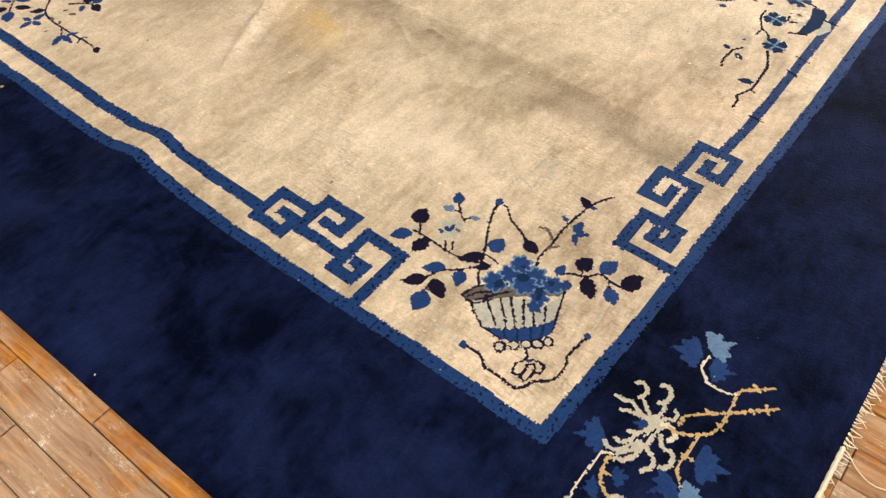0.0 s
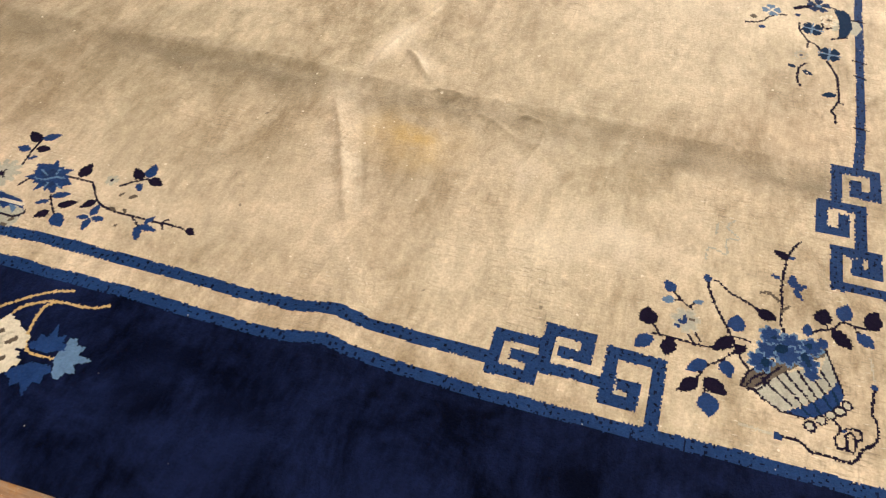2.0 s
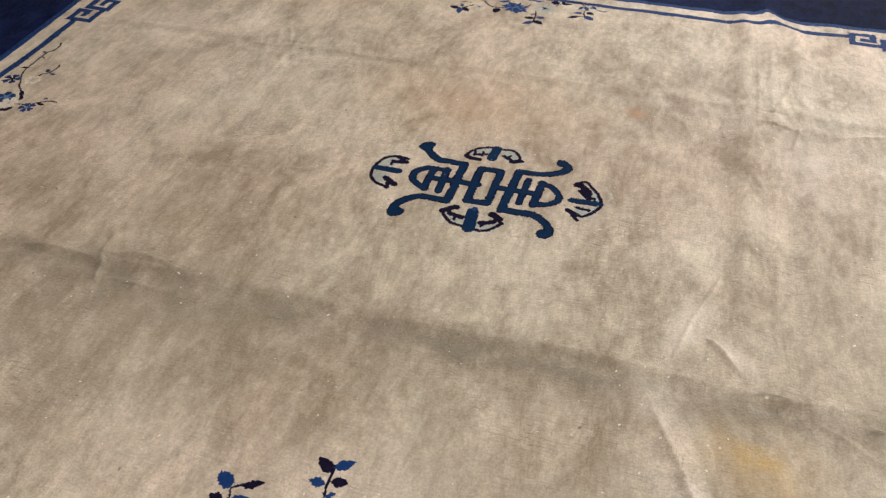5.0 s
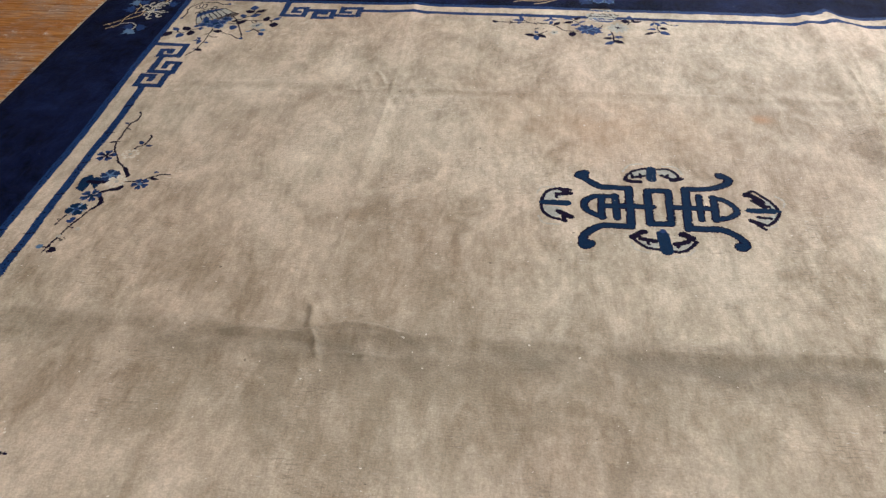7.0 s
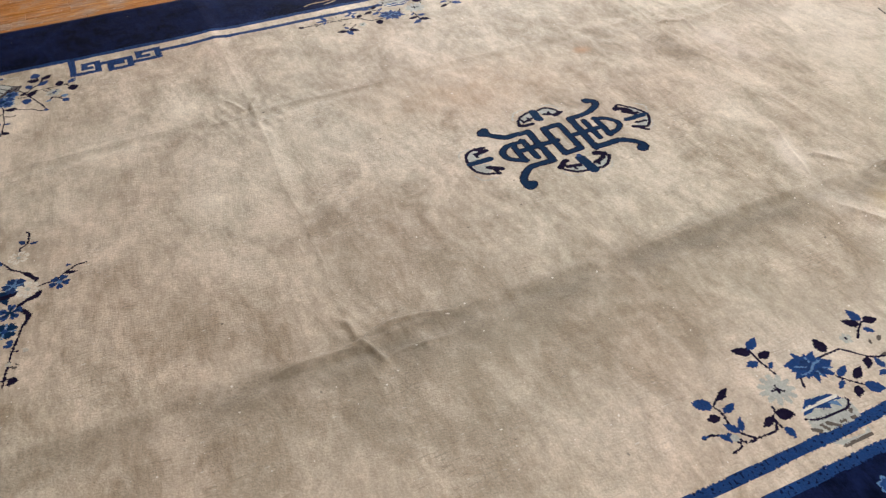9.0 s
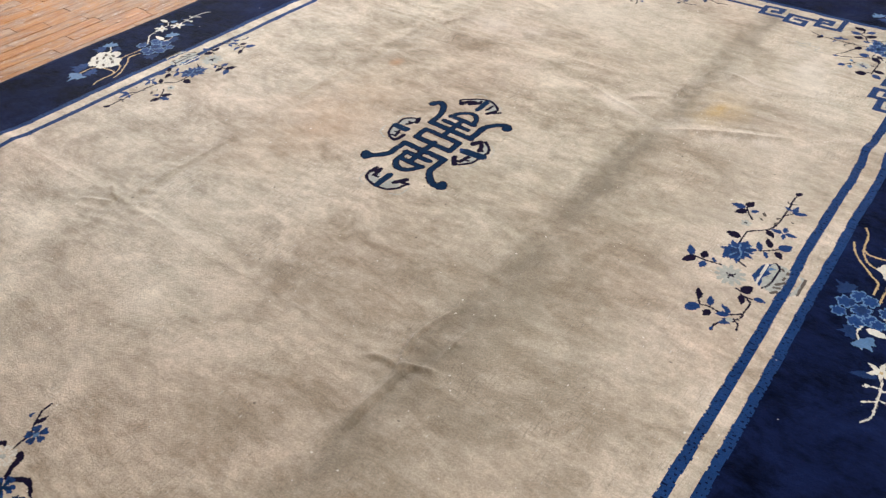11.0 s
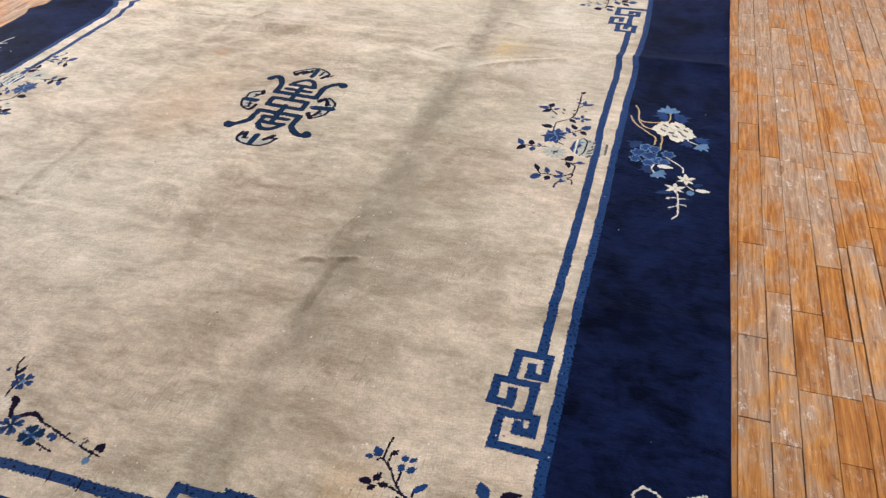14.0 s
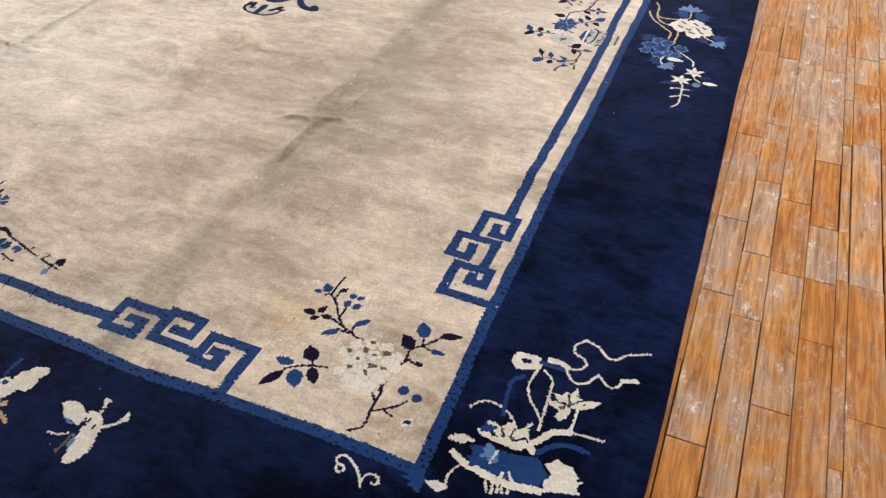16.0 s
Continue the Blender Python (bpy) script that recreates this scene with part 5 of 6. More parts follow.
def border_flower_basket(pen):
    pen.part("")
    pen.patch("i", (-23.1, 22.7), (-22.2, 22.4), (-23.5, 19.2), (-24.3, 15.0), (-24.0, 8.8), (-24.1, 4.5), (-25.4, 4.7), (-26.5, 10.1), (-25.9, 15.6), (-25.1, 19.3))
    pen.stem("i", 4.8, (-25.4, 19.9), (-27.9, 20.8), (-31.1, 20.6), beads=True)
    pen.stem("i", 4.8, (-25.5, 14.9), (-28.8, 13.9), beads=True)
    pen.stem("i", 4.8, (-25.9, 13.6), (-28.6, 12.9), beads=True)
    pen.stem("i", 4.8, (-26.0, 12.6), (-28.2, 12.0), beads=True)
    pen.stem("i", 4.8, (-25.4, 11.7), (-27.9, 11.1), beads=True)
    pen.stem("i", 4.8, (-25.3, 10.7), (-27.5, 10.2), beads=True)
    pen.patch("b", (-20.1, 19.3), (-19.0, 15.8), (-19.2, 11.9), (-17.9, 7.4), (-21.0, 4.8), (-24.0, 5.6), (-24.8, 10.6), (-24.5, 13.9), (-24.2, 16.2))
    pen.maple("b", -22.7, 15.6, -20.3, 19.8)
    pen.maple("l", -19.6, 14.5, -22.1, 17.5)
    pen.patch("i", (-18.9, 6.0), (-17.9, 4.7), (-16.8, 3.9), (-17.5, 2.6), (-17.3, 1.4), (-19.0, -0.3), (-20.0, -0.3), (-19.8, -1.4), (-21.3, -0.6), (-22.7, -1.4), (-24.5, 4.4), (-22.6, 5.3), (-20.5, 4.3))
    pen.stem("i", 5.2, (-25.3, 12.0), (-23.6, 12.3), beads=True)
    pen.stem("i", 5.2, (-24.6, 10.2), (-23.2, 11.1), beads=True)
    pen.maple("b", -30.9, 24.5, -31.7, 29.1)
    pen.patch("i", (-30.9, 24.5), (-29.8, 22.2), (-30.4, 20.1), (-32.1, 21.8), soft=True)
    pen.part("blossom")
    pen.patch("i", (-16.2, 19.9), (-15.6, 17.5), (-13.4, 18.4), (-13.4, 17.0), (-13.9, 15.5), (-12.5, 14.6), (-12.2, 13.3), (-13.2, 12.8), (-12.3, 10.7), (-14.7, 10.7), (-16.4, 9.8), (-17.9, 10.9), (-17.9, 12.3), (-17.8, 14.0), (-17.6, 16.3), (-17.3, 18.4))
    pen.patch("a", (-16.0, 17.2), (-15.4, 16.3), (-16.3, 15.8), (-16.9, 16.5))
    pen.patch("a", (-15.8, 15.3), (-15.2, 14.5), (-16.2, 14.3))
    pen.patch("a", (-15.7, 13.5), (-15.1, 12.6), (-16.2, 12.0), (-16.5, 12.8))
    pen.stem("v", 4.4, (-15.5, 17.4), (-16.3, 15.8))
    pen.stem("v", 4.4, (-14.1, 15.4), (-15.6, 14.7))
    pen.stem("v", 4.4, (-13.2, 13.0), (-15.4, 13.4))
    pen.stem("v", 4.4, (-14.6, 10.8), (-16.1, 12.5))
    pen.leaf("i", -19.1, 20.0, -20.4, 24.2, 0.475)
    pen.leaf("i", -19.0, 20.7, -19.4, 18.8, 0.38)
    pen.patch("i", (-3.8, 9.8), (-3.8, 7.5), (-1.9, 8.8), (-1.9, 7.2), (-0.4, 6.6), (-1.0, 5.8), (1.0, 4.9), (-0.5, 4.1), (-1.7, 3.1), (-0.8, 1.4), (-0.5, -0.2), (-2.5, 1.0), (-4.1, 2.9), (-4.2, 4.5), (-5.3, 4.8), (-6.8, 5.0), (-8.3, 6.2), (-7.3, 7.3), (-5.7, 6.9), (-5.3, 8.5))
    pen.patch("a", (-4.7, 7.3), (-4.2, 6.1), (-5.2, 6.1), (-5.5, 6.9))
    pen.patch("a", (-2.9, 5.8), (-2.7, 4.9), (-3.8, 4.8), (-3.8, 5.6))
    pen.patch("a", (-0.6, 4.7), (-0.6, 3.9), (-1.5, 3.9))
    pen.patch("a", (-2.4, 3.2), (-2.1, 2.3), (-3.2, 2.5))
    pen.stem("v", 4.4, (-3.8, 7.4), (-3.8, 5.8))
    pen.stem("v", 4.4, (-1.1, 6.0), (-2.8, 5.6))
    pen.stem("v", 4.4, (-1.7, 3.3), (-3.1, 4.8))
    pen.stem("v", 4.4, (-4.6, 4.9), (-3.9, 5.5))
    pen.part("sprig")
    pen.stem("i", 4.8, (-11.6, 22.7), (-9.7, 21.3), (-9.0, 19.2), (-9.5, 16.7), (-11.0, 14.5), (-12.9, 13.1), beads=True)
    pen.stem("i", 4.8, (2.9, 13.5), (-2.0, 13.8), (-5.3, 12.4), (-7.6, 10.6), (-9.5, 9.3), beads=True)
    pen.stem("i", 4.8, (3.3, 12.4), (1.1, 10.0), (-2.7, 9.5), (-9.5, 9.3), beads=True)
    pen.stem("i", 14, (-17.0, 8.7), (-15.6, 9.4), (-13.7, 8.1), (-11.3, 6.5), (-9.9, 3.6))
    pen.stem("i", 4.8, (-9.9, 3.6), (-9.6, 0.9), (-9.4, -2.5), beads=True)
    pen.stem("i", 4.8, (-16.2, 9.2), (-12.8, 11.1), (-10.9, 10.6), beads=True)
    pen.stem("i", 4.8, (-12.0, 9.1), (-9.9, 9.2), beads=True)
    pen.stem("i", 5.2, (-4.1, 3.6), (-7.7, 3.4), (-9.6, 3.7), beads=True)
    pen.stem("b", 9, (-0.3, 15.5), (-2.6, 17.2), (-7.1, 16.9), (-11.2, 16.1))
    pen.stem("b", 11, (-16.9, 7.7), (-14.4, 5.7), (-13.0, 2.8), (-13.2, -0.5))
    pen.maple("b", -15.8, 17.1, -13.7, 18.9)
    pen.stem("i", 4.8, (-19.6, 14.5), (-22.3, 14.9), beads=True)
    pen.part("ribbon")
    pen.patch("i", (3.2, 18.9), (5.6, 18.5), (6.1, 15.6), (5.8, 13.6), (3.4, 13.0), (2.0, 15.0), (1.3, 17.5), soft=True)
    pen.patch("v", (4.5, 17.1), (4.8, 15.2), (3.7, 14.9), (3.3, 16.7))
    pen.stem("b", 10, (4.9, 13.3), (4.7, 11.0), (4.7, 8.0))
    pen.stem("i", 14, (6.1, 11.7), (6.1, 9.5), (5.6, 8.2))
    pen.stem("i", 4.8, (5.6, 8.2), (5.8, 6.1), (7.7, 4.7), (9.3, 5.6), (10.5, 7.7), (12.7, 7.9), (14.5, 6.2), beads=True)
    pen.stem("i", 5.2, (14.5, 6.2), (13.5, 3.6), (11.6, 1.6), (11.7, -0.4), (13.8, -2.4), (14.9, -4.5), (16.1, -6.5), beads=True)
    pen.stem("i", 4.8, (4.9, 8.3), (2.5, 6.2), (2.8, 4.0), (4.7, 2.7), (6.2, 1.9), beads=True)
    pen.stem("i", 4.8, (6.2, 1.9), (4.2, -0.1), (3.9, -1.3), (4.9, -2.2), (6.6, -2.7), beads=True)
    pen.stem("i", 10, (6.6, -2.7), (7.7, -5.3))
    pen.part("scroll")
    pen.stem("i", 4.8, (-34.4, 40.7), (-35.4, 40.0), (-34.8, 39.2), (-33.9, 39.5), (-33.8, 40.8), (-32.7, 41.4), (-31.8, 40.3), (-32.8, 38.1), (-34.6, 35.9), (-36.4, 34.7), beads=True)
    pen.stem("i", 4.8, (-35.3, 35.1), (-33.6, 34.4), (-33.5, 32.8), (-34.8, 32.0), (-35.2, 33.0), beads=True)


def butterfly(pen):
    pen.part("")
    pen.patch("i", (4.9, 6.5), (6.2, 4.5), (6.1, 2.4), (4.2, -0.3), (2.1, -0.2), (2.3, 1.8), (2.3, 3.6), soft=True)
    pen.patch("l", (2.4, 4.2), (2.0, 0.2), (1.5, 2.1))
    pen.patch("i", (2.2, -1.4), (2.6, -4.3), (-0.3, -5.8), (-2.9, -6.1), (-5.4, -4.9), (-5.7, -3.3), (-3.7, -2.5), (-1.4, -2.1), soft=True)
    pen.patch("l", (-2.7, -1.6), (0.2, -1.0), (-0.5, -2.0), (-3.4, -2.5))
    pen.patch("i", (3.9, -0.5), (5.6, -0.1), (5.2, -2.9), (3.8, -4.6), (1.7, -5.0), (1.9, -2.6), soft=True)
    pen.stem("k", 4, (3.2, -1.5), (4.0, -1.5), beads=True)
    pen.stem("k", 4, (2.4, -3.2), (3.1, -3.4), beads=True)
    pen.stem("i", 5.6, (4.7, -2.5), (7.3, -2.2), (8.6, -1.7), beads=True)
    pen.dot("i", 8.6, -1.7, 0.8)
    pen.stem("i", 5.6, (3.1, -4.9), (4.7, -6.9), (6.2, -7.7), beads=True)
    pen.patch("i", (5.4, -7.1), (7.8, -7.2), (7.8, -8.1), (6.2, -8.5), soft=True)
    pen.stem("i", 4.8, (-1.4, 4.1), (-1.5, 2.5), (-0.3, 0.2), beads=True)
    pen.stem("a", 6, (-4.4, -0.5), (-2.3, -0.9), (-0.3, -0.5))


def resting_butterfly(pen):
    pen.part("")
    pen.stem("b", 9, (6.9, -2.7), (9.0, -2.7), (10.8, -3.0), beads=True)
    pen.stem("d", 14, (-0.4, 4.7), (0.5, 4.3), (-0.1, 2.0), beads=True)
    pen.patch("i", (8.1, 3.0), (6.7, 3.6), (5.2, 3.3), (4.8, 1.9), (3.3, 2.3), (2.8, 0.9), (1.6, 0.7), (1.1, -0.8), (0.2, -1.1), (-1.3, -1.0), (-2.1, -3.9), (-0.0, -5.8), (2.7, -3.8), (5.0, -3.1), (6.9, 0.2), (7.3, 2.0))
    pen.patch("i", (2.5, -4.0), (4.6, -3.5), (5.8, -4.9), (8.3, -5.3), (9.4, -6.9), (10.5, -7.0), (11.5, -9.8), (10.3, -10.8), (8.4, -10.0), (6.3, -10.3), (4.8, -9.6), (4.6, -7.8), (1.8, -7.0), (1.6, -5.0))
    pen.patch("l", (0.9, -5.1), (1.8, -6.8), (0.7, -7.5), (-0.1, -6.2))
    pen.patch("v", (-0.7, -1.6), (0.0, -1.8), (-0.4, -3.2), (-1.0, -2.7))
    pen.stem("a", 6, (3.6, -2.9), (1.2, -5.1), beads=True)
    pen.stem("i", 6, (5.0, -3.1), (5.9, -3.6), (6.0, -4.7), beads=True)
    pen.stem("b", 8, (4.7, -4.1), (5.4, -4.5), beads=True)
    pen.stem("g", 7, (0.6, -7.6), (-0.8, -7.8), (-3.3, -9.3), beads=True)
    pen.stem("g", 7, (-1.0, -8.9), (-1.5, -10.3), (-2.4, -11.7), beads=True)
    pen.dot("g", 1.0, -8.3, 0.6)


def medallion(pen):
    # dark outline first, then the blue within it
    pen.part("")
    for tint, more in (("k", 5), ("n", -3)):
        pen.stem(tint, 21 + more, (-2.8, 7.7), (3.4, 8.0), (2.8, -7.4), (-3.2, -7.7), (-2.8, 7.7), soft=False)
        pen.stem(tint, 23 + more, (-8.2, 8.8), (-8.7, -9.4), soft=False)
        pen.stem(tint, 22 + more, (-8.1, 8.6), (-12.3, 8.8), (-16.0, 8.7), (-18.3, 10.1), (-20.5, 12.1), (-22.0, 14.0))
        pen.dot(tint, -22.1, 14.5, 2.1 + more / 20)
        pen.dot(tint, -21.1, 15.8, 1.5 + more / 20)
        pen.stem(tint, 22 + more, (-8.7, -9.4), (-12.4, -9.3), (-16.5, -9.4), (-19.3, -10.9), (-21.9, -13.8), (-22.7, -17.1))
        pen.dot(tint, -21.7, -17.8, 2.2 + more / 20)
        pen.dot(tint, -20.5, -17.6, 1.5 + more / 20)
        pen.stem(tint, 20 + more, (-16.5, -0.3), (-2.1, 0.1), soft=False)
        pen.stem(tint, 19 + more, (-15.8, 4.3), (-18.9, 3.9), (-21.4, 1.4), (-21.5, -1.8), (-19.5, -4.1), (-16.4, -5.6))
        pen.stem(tint, 19 + more, (-16.5, 4.0), (-16.8, -5.7), soft=False)
        pen.stem(tint, 19 + more, (-12.6, 4.7), (-12.4, -5.6), soft=False)
        pen.stem(tint, 15 + more, (-16.1, 4.1), (-12.1, 4.4), soft=False)
        pen.stem(tint, 20 + more, (4.5, 0.2), (16.0, 0.4), soft=False)
        pen.stem(tint, 23 + more, (8.6, 9.3), (7.2, -9.4), soft=False)
        pen.stem(tint, 22 + more, (8.6, 9.5), (13.8, 9.9), (17.5, 11.0), (20.9, 13.1), (22.3, 15.8), (21.2, 17.2))
        pen.dot(tint, 20.3, 17.6, 1.5 + more / 20)
        pen.stem(tint, 22 + more, (7.3, -9.2), (12.1, -9.0), (16.7, -8.9), (19.7, -10.7), (21.8, -13.5), (22.2, -15.6))
        pen.dot(tint, 20.8, -16.1, 1.8 + more / 20)
        pen.stem(tint, 19 + more, (12.1, 6.0), (11.5, -5.0), soft=False)
        pen.stem(tint, 19 + more, (16.4, 6.0), (15.6, -4.9), soft=False)
        pen.stem(tint, 18 + more, (16.1, 5.6), (19.3, 5.0), (21.6, 2.6), (22.2, -0.3), (19.8, -3.1), (15.9, -4.5))
    pen.part("bat.0")
    pen.stem("w", 6, (-9.4, 17.1), (-7.3, 20.8), (-3.1, 22.0))
    pen.stem("w", 6, (3.1, 21.3), (7.3, 20.7), (8.6, 17.3))
    pen.patch("y", (-8.3, 15.3), (-5.0, 18.8), (-1.8, 19.5), (-2.8, 15.4), (-5.9, 13.7), soft=True)
    pen.patch("y", (1.3, 18.5), (3.7, 19.6), (6.2, 17.8), (7.3, 15.0), (5.3, 13.4), (2.1, 16.0), soft=True)
    pen.stem("k", 11, (-8.9, 12.9), (-7.7, 16.1), (-4.7, 18.8), (-1.8, 19.5))
    pen.stem("k", 11, (1.6, 19.3), (4.4, 19.5), (6.5, 17.8), (7.7, 14.4))
    pen.stem("k", 17, (-8.8, 13.1), (-7.1, 12.2), (-4.6, 12.1))
    pen.stem("k", 20, (5.3, 13.9), (7.8, 14.9))
    pen.stem("k", 12, (-5.8, 14.4), (-3.1, 15.3))
    pen.stem("k", 12, (2.4, 16.0), (5.5, 14.3))
    pen.stem("k", 10, (-6.7, 16.1), (-6.5, 13.9))
    pen.stem("k", 10, (-4.2, 16.2), (-4.1, 14.2))
    pen.stem("k", 10, (4.2, 16.5), (3.6, 14.8))
    pen.stem("n", 33, (-0.5, 19.0), (-0.9, 13.9))
    pen.part("bat.1")
    pen.stem("w", 6, (-9.1, -16.5), (-7.9, -19.2), (-4.3, -20.6))
    pen.stem("w", 6, (2.3, -21.2), (5.8, -20.5), (8.1, -17.9))
    pen.patch("y", (-7.0, -14.8), (-4.2, -14.9), (-1.9, -14.5), (-2.1, -18.5), (-4.9, -18.4), (-6.8, -16.6), soft=True)
    pen.patch("y", (2.2, -16.9), (4.8, -15.2), (7.8, -14.8), (7.2, -17.0), (3.9, -19.1), (1.7, -19.1), soft=True)
    pen.stem("k", 11, (-8.7, -14.3), (-6.8, -16.6), (-4.9, -18.4), (-1.7, -18.9))
    pen.stem("k", 11, (1.7, -19.1), (4.5, -19.1), (7.2, -17.0), (9.0, -14.9))
    pen.stem("k", 20, (-8.6, -13.8), (-6.8, -12.0), (-5.1, -11.2))
    pen.stem("k", 18, (-6.4, -14.3), (-2.6, -15.3))
    pen.stem("k", 23, (5.2, -11.7), (8.1, -13.3))
    pen.stem("k", 17, (2.9, -16.0), (6.6, -14.8))
    pen.stem("k", 12, (8.1, -13.5), (8.9, -15.3))
    pen.stem("k", 11, (-4.8, -14.8), (-4.6, -16.6))
    pen.stem("k", 11, (4.2, -15.3), (3.4, -17.1))
    pen.stem("n", 36, (-0.2, -12.4), (0.3, -19.1))
    pen.dot("b", -0.0, -10.8, 1)
    pen.part("bat.2")
    pen.stem("w", 6, (-35.5, 4.5), (-34.1, 7.3), (-30.3, 7.9))
    pen.stem("w", 6, (-35.1, -6.4), (-33.4, -9.7), (-28.7, -9.6))
    pen.patch("y", (-33.3, 3.4), (-31.1, 6.2), (-27.4, 6.7), (-27.1, 4.2), (-29.7, 2.0), (-33.1, 1.4), soft=True)
    pen.patch("y", (-33.8, -1.6), (-28.7, -1.8), (-28.8, -5.6), (-31.3, -7.0), (-33.5, -5.0), soft=True)
    pen.stem("k", 11, (-34.3, 0.0), (-33.2, 4.4), (-31.1, 6.6), (-27.9, 7.3), (-25.4, 6.8))
    pen.stem("k", 11, (-34.2, -0.6), (-33.7, -4.5), (-31.3, -7.0), (-29.0, -7.5), (-27.7, -8.2))
    pen.stem("k", 16, (-28.7, 7.1), (-25.5, 5.1))
    pen.stem("k", 16, (-29.6, 4.3), (-26.6, 5.0))
    pen.stem("k", 21, (-29.1, -3.9), (-25.6, -6.3))
    pen.stem("k", 12, (-27.8, -6.3), (-27.2, -8.2))
    pen.stem("k", 10, (-30.0, 4.8), (-29.7, 2.7))
    pen.stem("n", 26, (-33.0, -0.0), (-26.6, 0.4))
    pen.stem("n", 12, (-34.4, -0.1), (-32.7, -0.1))
    pen.part("bat.3")
    pen.stem("w", 6, (34.5, 9.1), (36.7, 6.4), (36.3, 3.4))
    pen.stem("w", 6, (33.9, -2.6), (32.4, -5.4), (29.5, -7.2))
    pen.patch("y", (28.6, 5.7), (31.4, 7.1), (33.5, 4.0), (33.9, 2.4), (29.2, 3.6), soft=True)
    pen.patch("y", (27.3, -2.8), (32.0, -1.0), (33.6, -0.6), (31.6, -4.9), (28.2, -5.7), (27.4, -4.3), soft=True)
    pen.stem("k", 11, (26.2, 7.9), (28.4, 10.4), (30.6, 8.4), (33.1, 5.5), (34.6, 1.4))
    pen.stem("k", 11, (34.7, 0.9), (33.2, -2.5), (30.2, -5.6), (27.6, -5.7))
    pen.stem("k", 23, (26.3, 8.4), (28.5, 7.5), (30.4, 5.5))
    pen.stem("k", 16, (27.9, 5.6), (30.7, 2.6))
    pen.stem("k", 18, (25.6, -4.1), (28.8, -5.6))
    pen.stem("k", 12, (27.7, -2.2), (31.5, -2.5))
    pen.stem("k", 12, (28.9, 4.6), (32.1, 3.2))
    pen.stem("k", 11, (27.3, -6.1), (28.9, -7.7))
    pen.stem("n", 26, (26.2, 0.8), (32.9, 1.2))
    pen.stem("n", 11, (25.2, 0.6), (34.8, 1.3))


def plum_spray(pen):
    pen.part("")
    pen.stem("k", 6.4, (1.1, 31.4), (-0.1, 26.4), (-1.3, 21.0), (-2.1, 18.3), beads=True)
    pen.stem("k", 14, (-2.0, 19.6), (-2.3, 15.4))
    pen.stem("k", 15, (-5.5, 10.0), (-2.8, 11.6), (1.1, 11.7))
    pen.stem("k", 5, (3.5, 13.3), (5.2, 12.7), beads=True)
    pen.stem("k", 5, (5.0, 25.9), (6.0, 29.8), beads=True)
    pen.leaf("d", 0.9, 26.3, 3.5, 26.8, 0.5)
    pen.leaf("d", 5.6, 26.7, 8.4, 26.7, 0.5)
    pen.stem("k", 5.6, (-18.3, -0.5), (-15.7, 0.2), (-13.4, 1.9), (-12.7, 3.3), (-10.1, 5.2), (-8.0, 5.8), beads=True)
    pen.leaf("a", -16.8, 3.7, -16.1, 1.8, 0.9)
    pen.leaf("b", -15.0, -1.6, -12.8, -1.3, 0.7)
    pen.leaf("d", -5.8, 6.5, -3.9, 7.1, 0.6)
    pen.stem("k", 6, (1.4, 8.0), (1.8, 2.7), (3.8, 3.2), beads=True)
    pen.stem("k", 6, (-4.6, 3.2), (-4.3, -0.1), (-3.1, -2.6), (-1.9, -4.5), (-0.0, -5.6), (0.9, -7.2), beads=True)
    pen.stem("k", 5, (-1.9, -4.5), (-2.1, -7.6), beads=True)
    pen.stem("k", 5.6, (-2.5, -14.5), (-4.0, -16.7), (-4.3, -19.9), (-4.1, -22.3), (-3.6, -23.8), beads=True)
    pen.leaf("n", -4.6, -16.7, -7.0, -16.0, 0.6)
    pen.leaf("n", -3.3, -17.5, -0.5, -19.0, 0.5)
    pen.stem("k", 6.4, (2.9, -12.3), (4.3, -15.5), (5.3, -18.2), (5.6, -22.1), (5.7, -26.8), (4.8, -29.4), (3.9, -31.8), (4.7, -33.3), (4.9, -36.2), beads=True)
    pen.leaf("n", 5.2, -24.9, 1.5, -26.4, 0.5)
    pen.stem("k", 5, (5.5, -27.8), (6.7, -28.3), beads=True)
    pen.part("jar")
    pen.patch("y", (8.8, 8.6), (10.7, 8.6), (11.8, 5.4), (10.3, 1.1), (8.8, 1.8))
    pen.patch("n", (4.5, 12.4), (7.1, 12.8), (8.9, 11.0), (9.3, 4.7), (7.9, -0.2), (5.5, -1.8), (5.9, 7.2))
    pen.stem("k", 6, (3.8, -2.1), (7.7, -0.3))
    pen.patch("y", (4.3, 6.5), (5.7, 6.0), (5.4, 2.0), (4.0, 2.2))
    pen.part("plum_blossom")
    pen.plum("l", "i", "y", 3.0, 22.2, 3, 4, 0.5)
    pen.plum("l", "i", "", -11.8, 7.0, 2.7, 4, 0.2)
    pen.plum("d", "n", "l", 0.5, 12.9, 3.3, 5, 0.3)
    pen.plum("i", "c", "a", 3.3, 6.5, 2.6, 5, 0.3)
    pen.plum("n", "l", "", -1.0, 1.3, 3, 4, 0.6)
    pen.plum("n", "l", "", 3.3, -9.0, 3.1, 4, 0.7)
    pen.plum("y", "c", "d", -3.6, -11.1, 1.8, 5, 0.1)


def repair_stitch(pen):
    pen.part("")
    pen.stem("y", 4, (14.6, -14.2), (15.1, -10.9), (18.5, -11.7), (18.2, -7.6), (20.9, -6.8), (18.1, -4.1), (19.5, -1.5))
    pen.stem("y", 4, (16.0, -6.9), (16.2, -3.4))


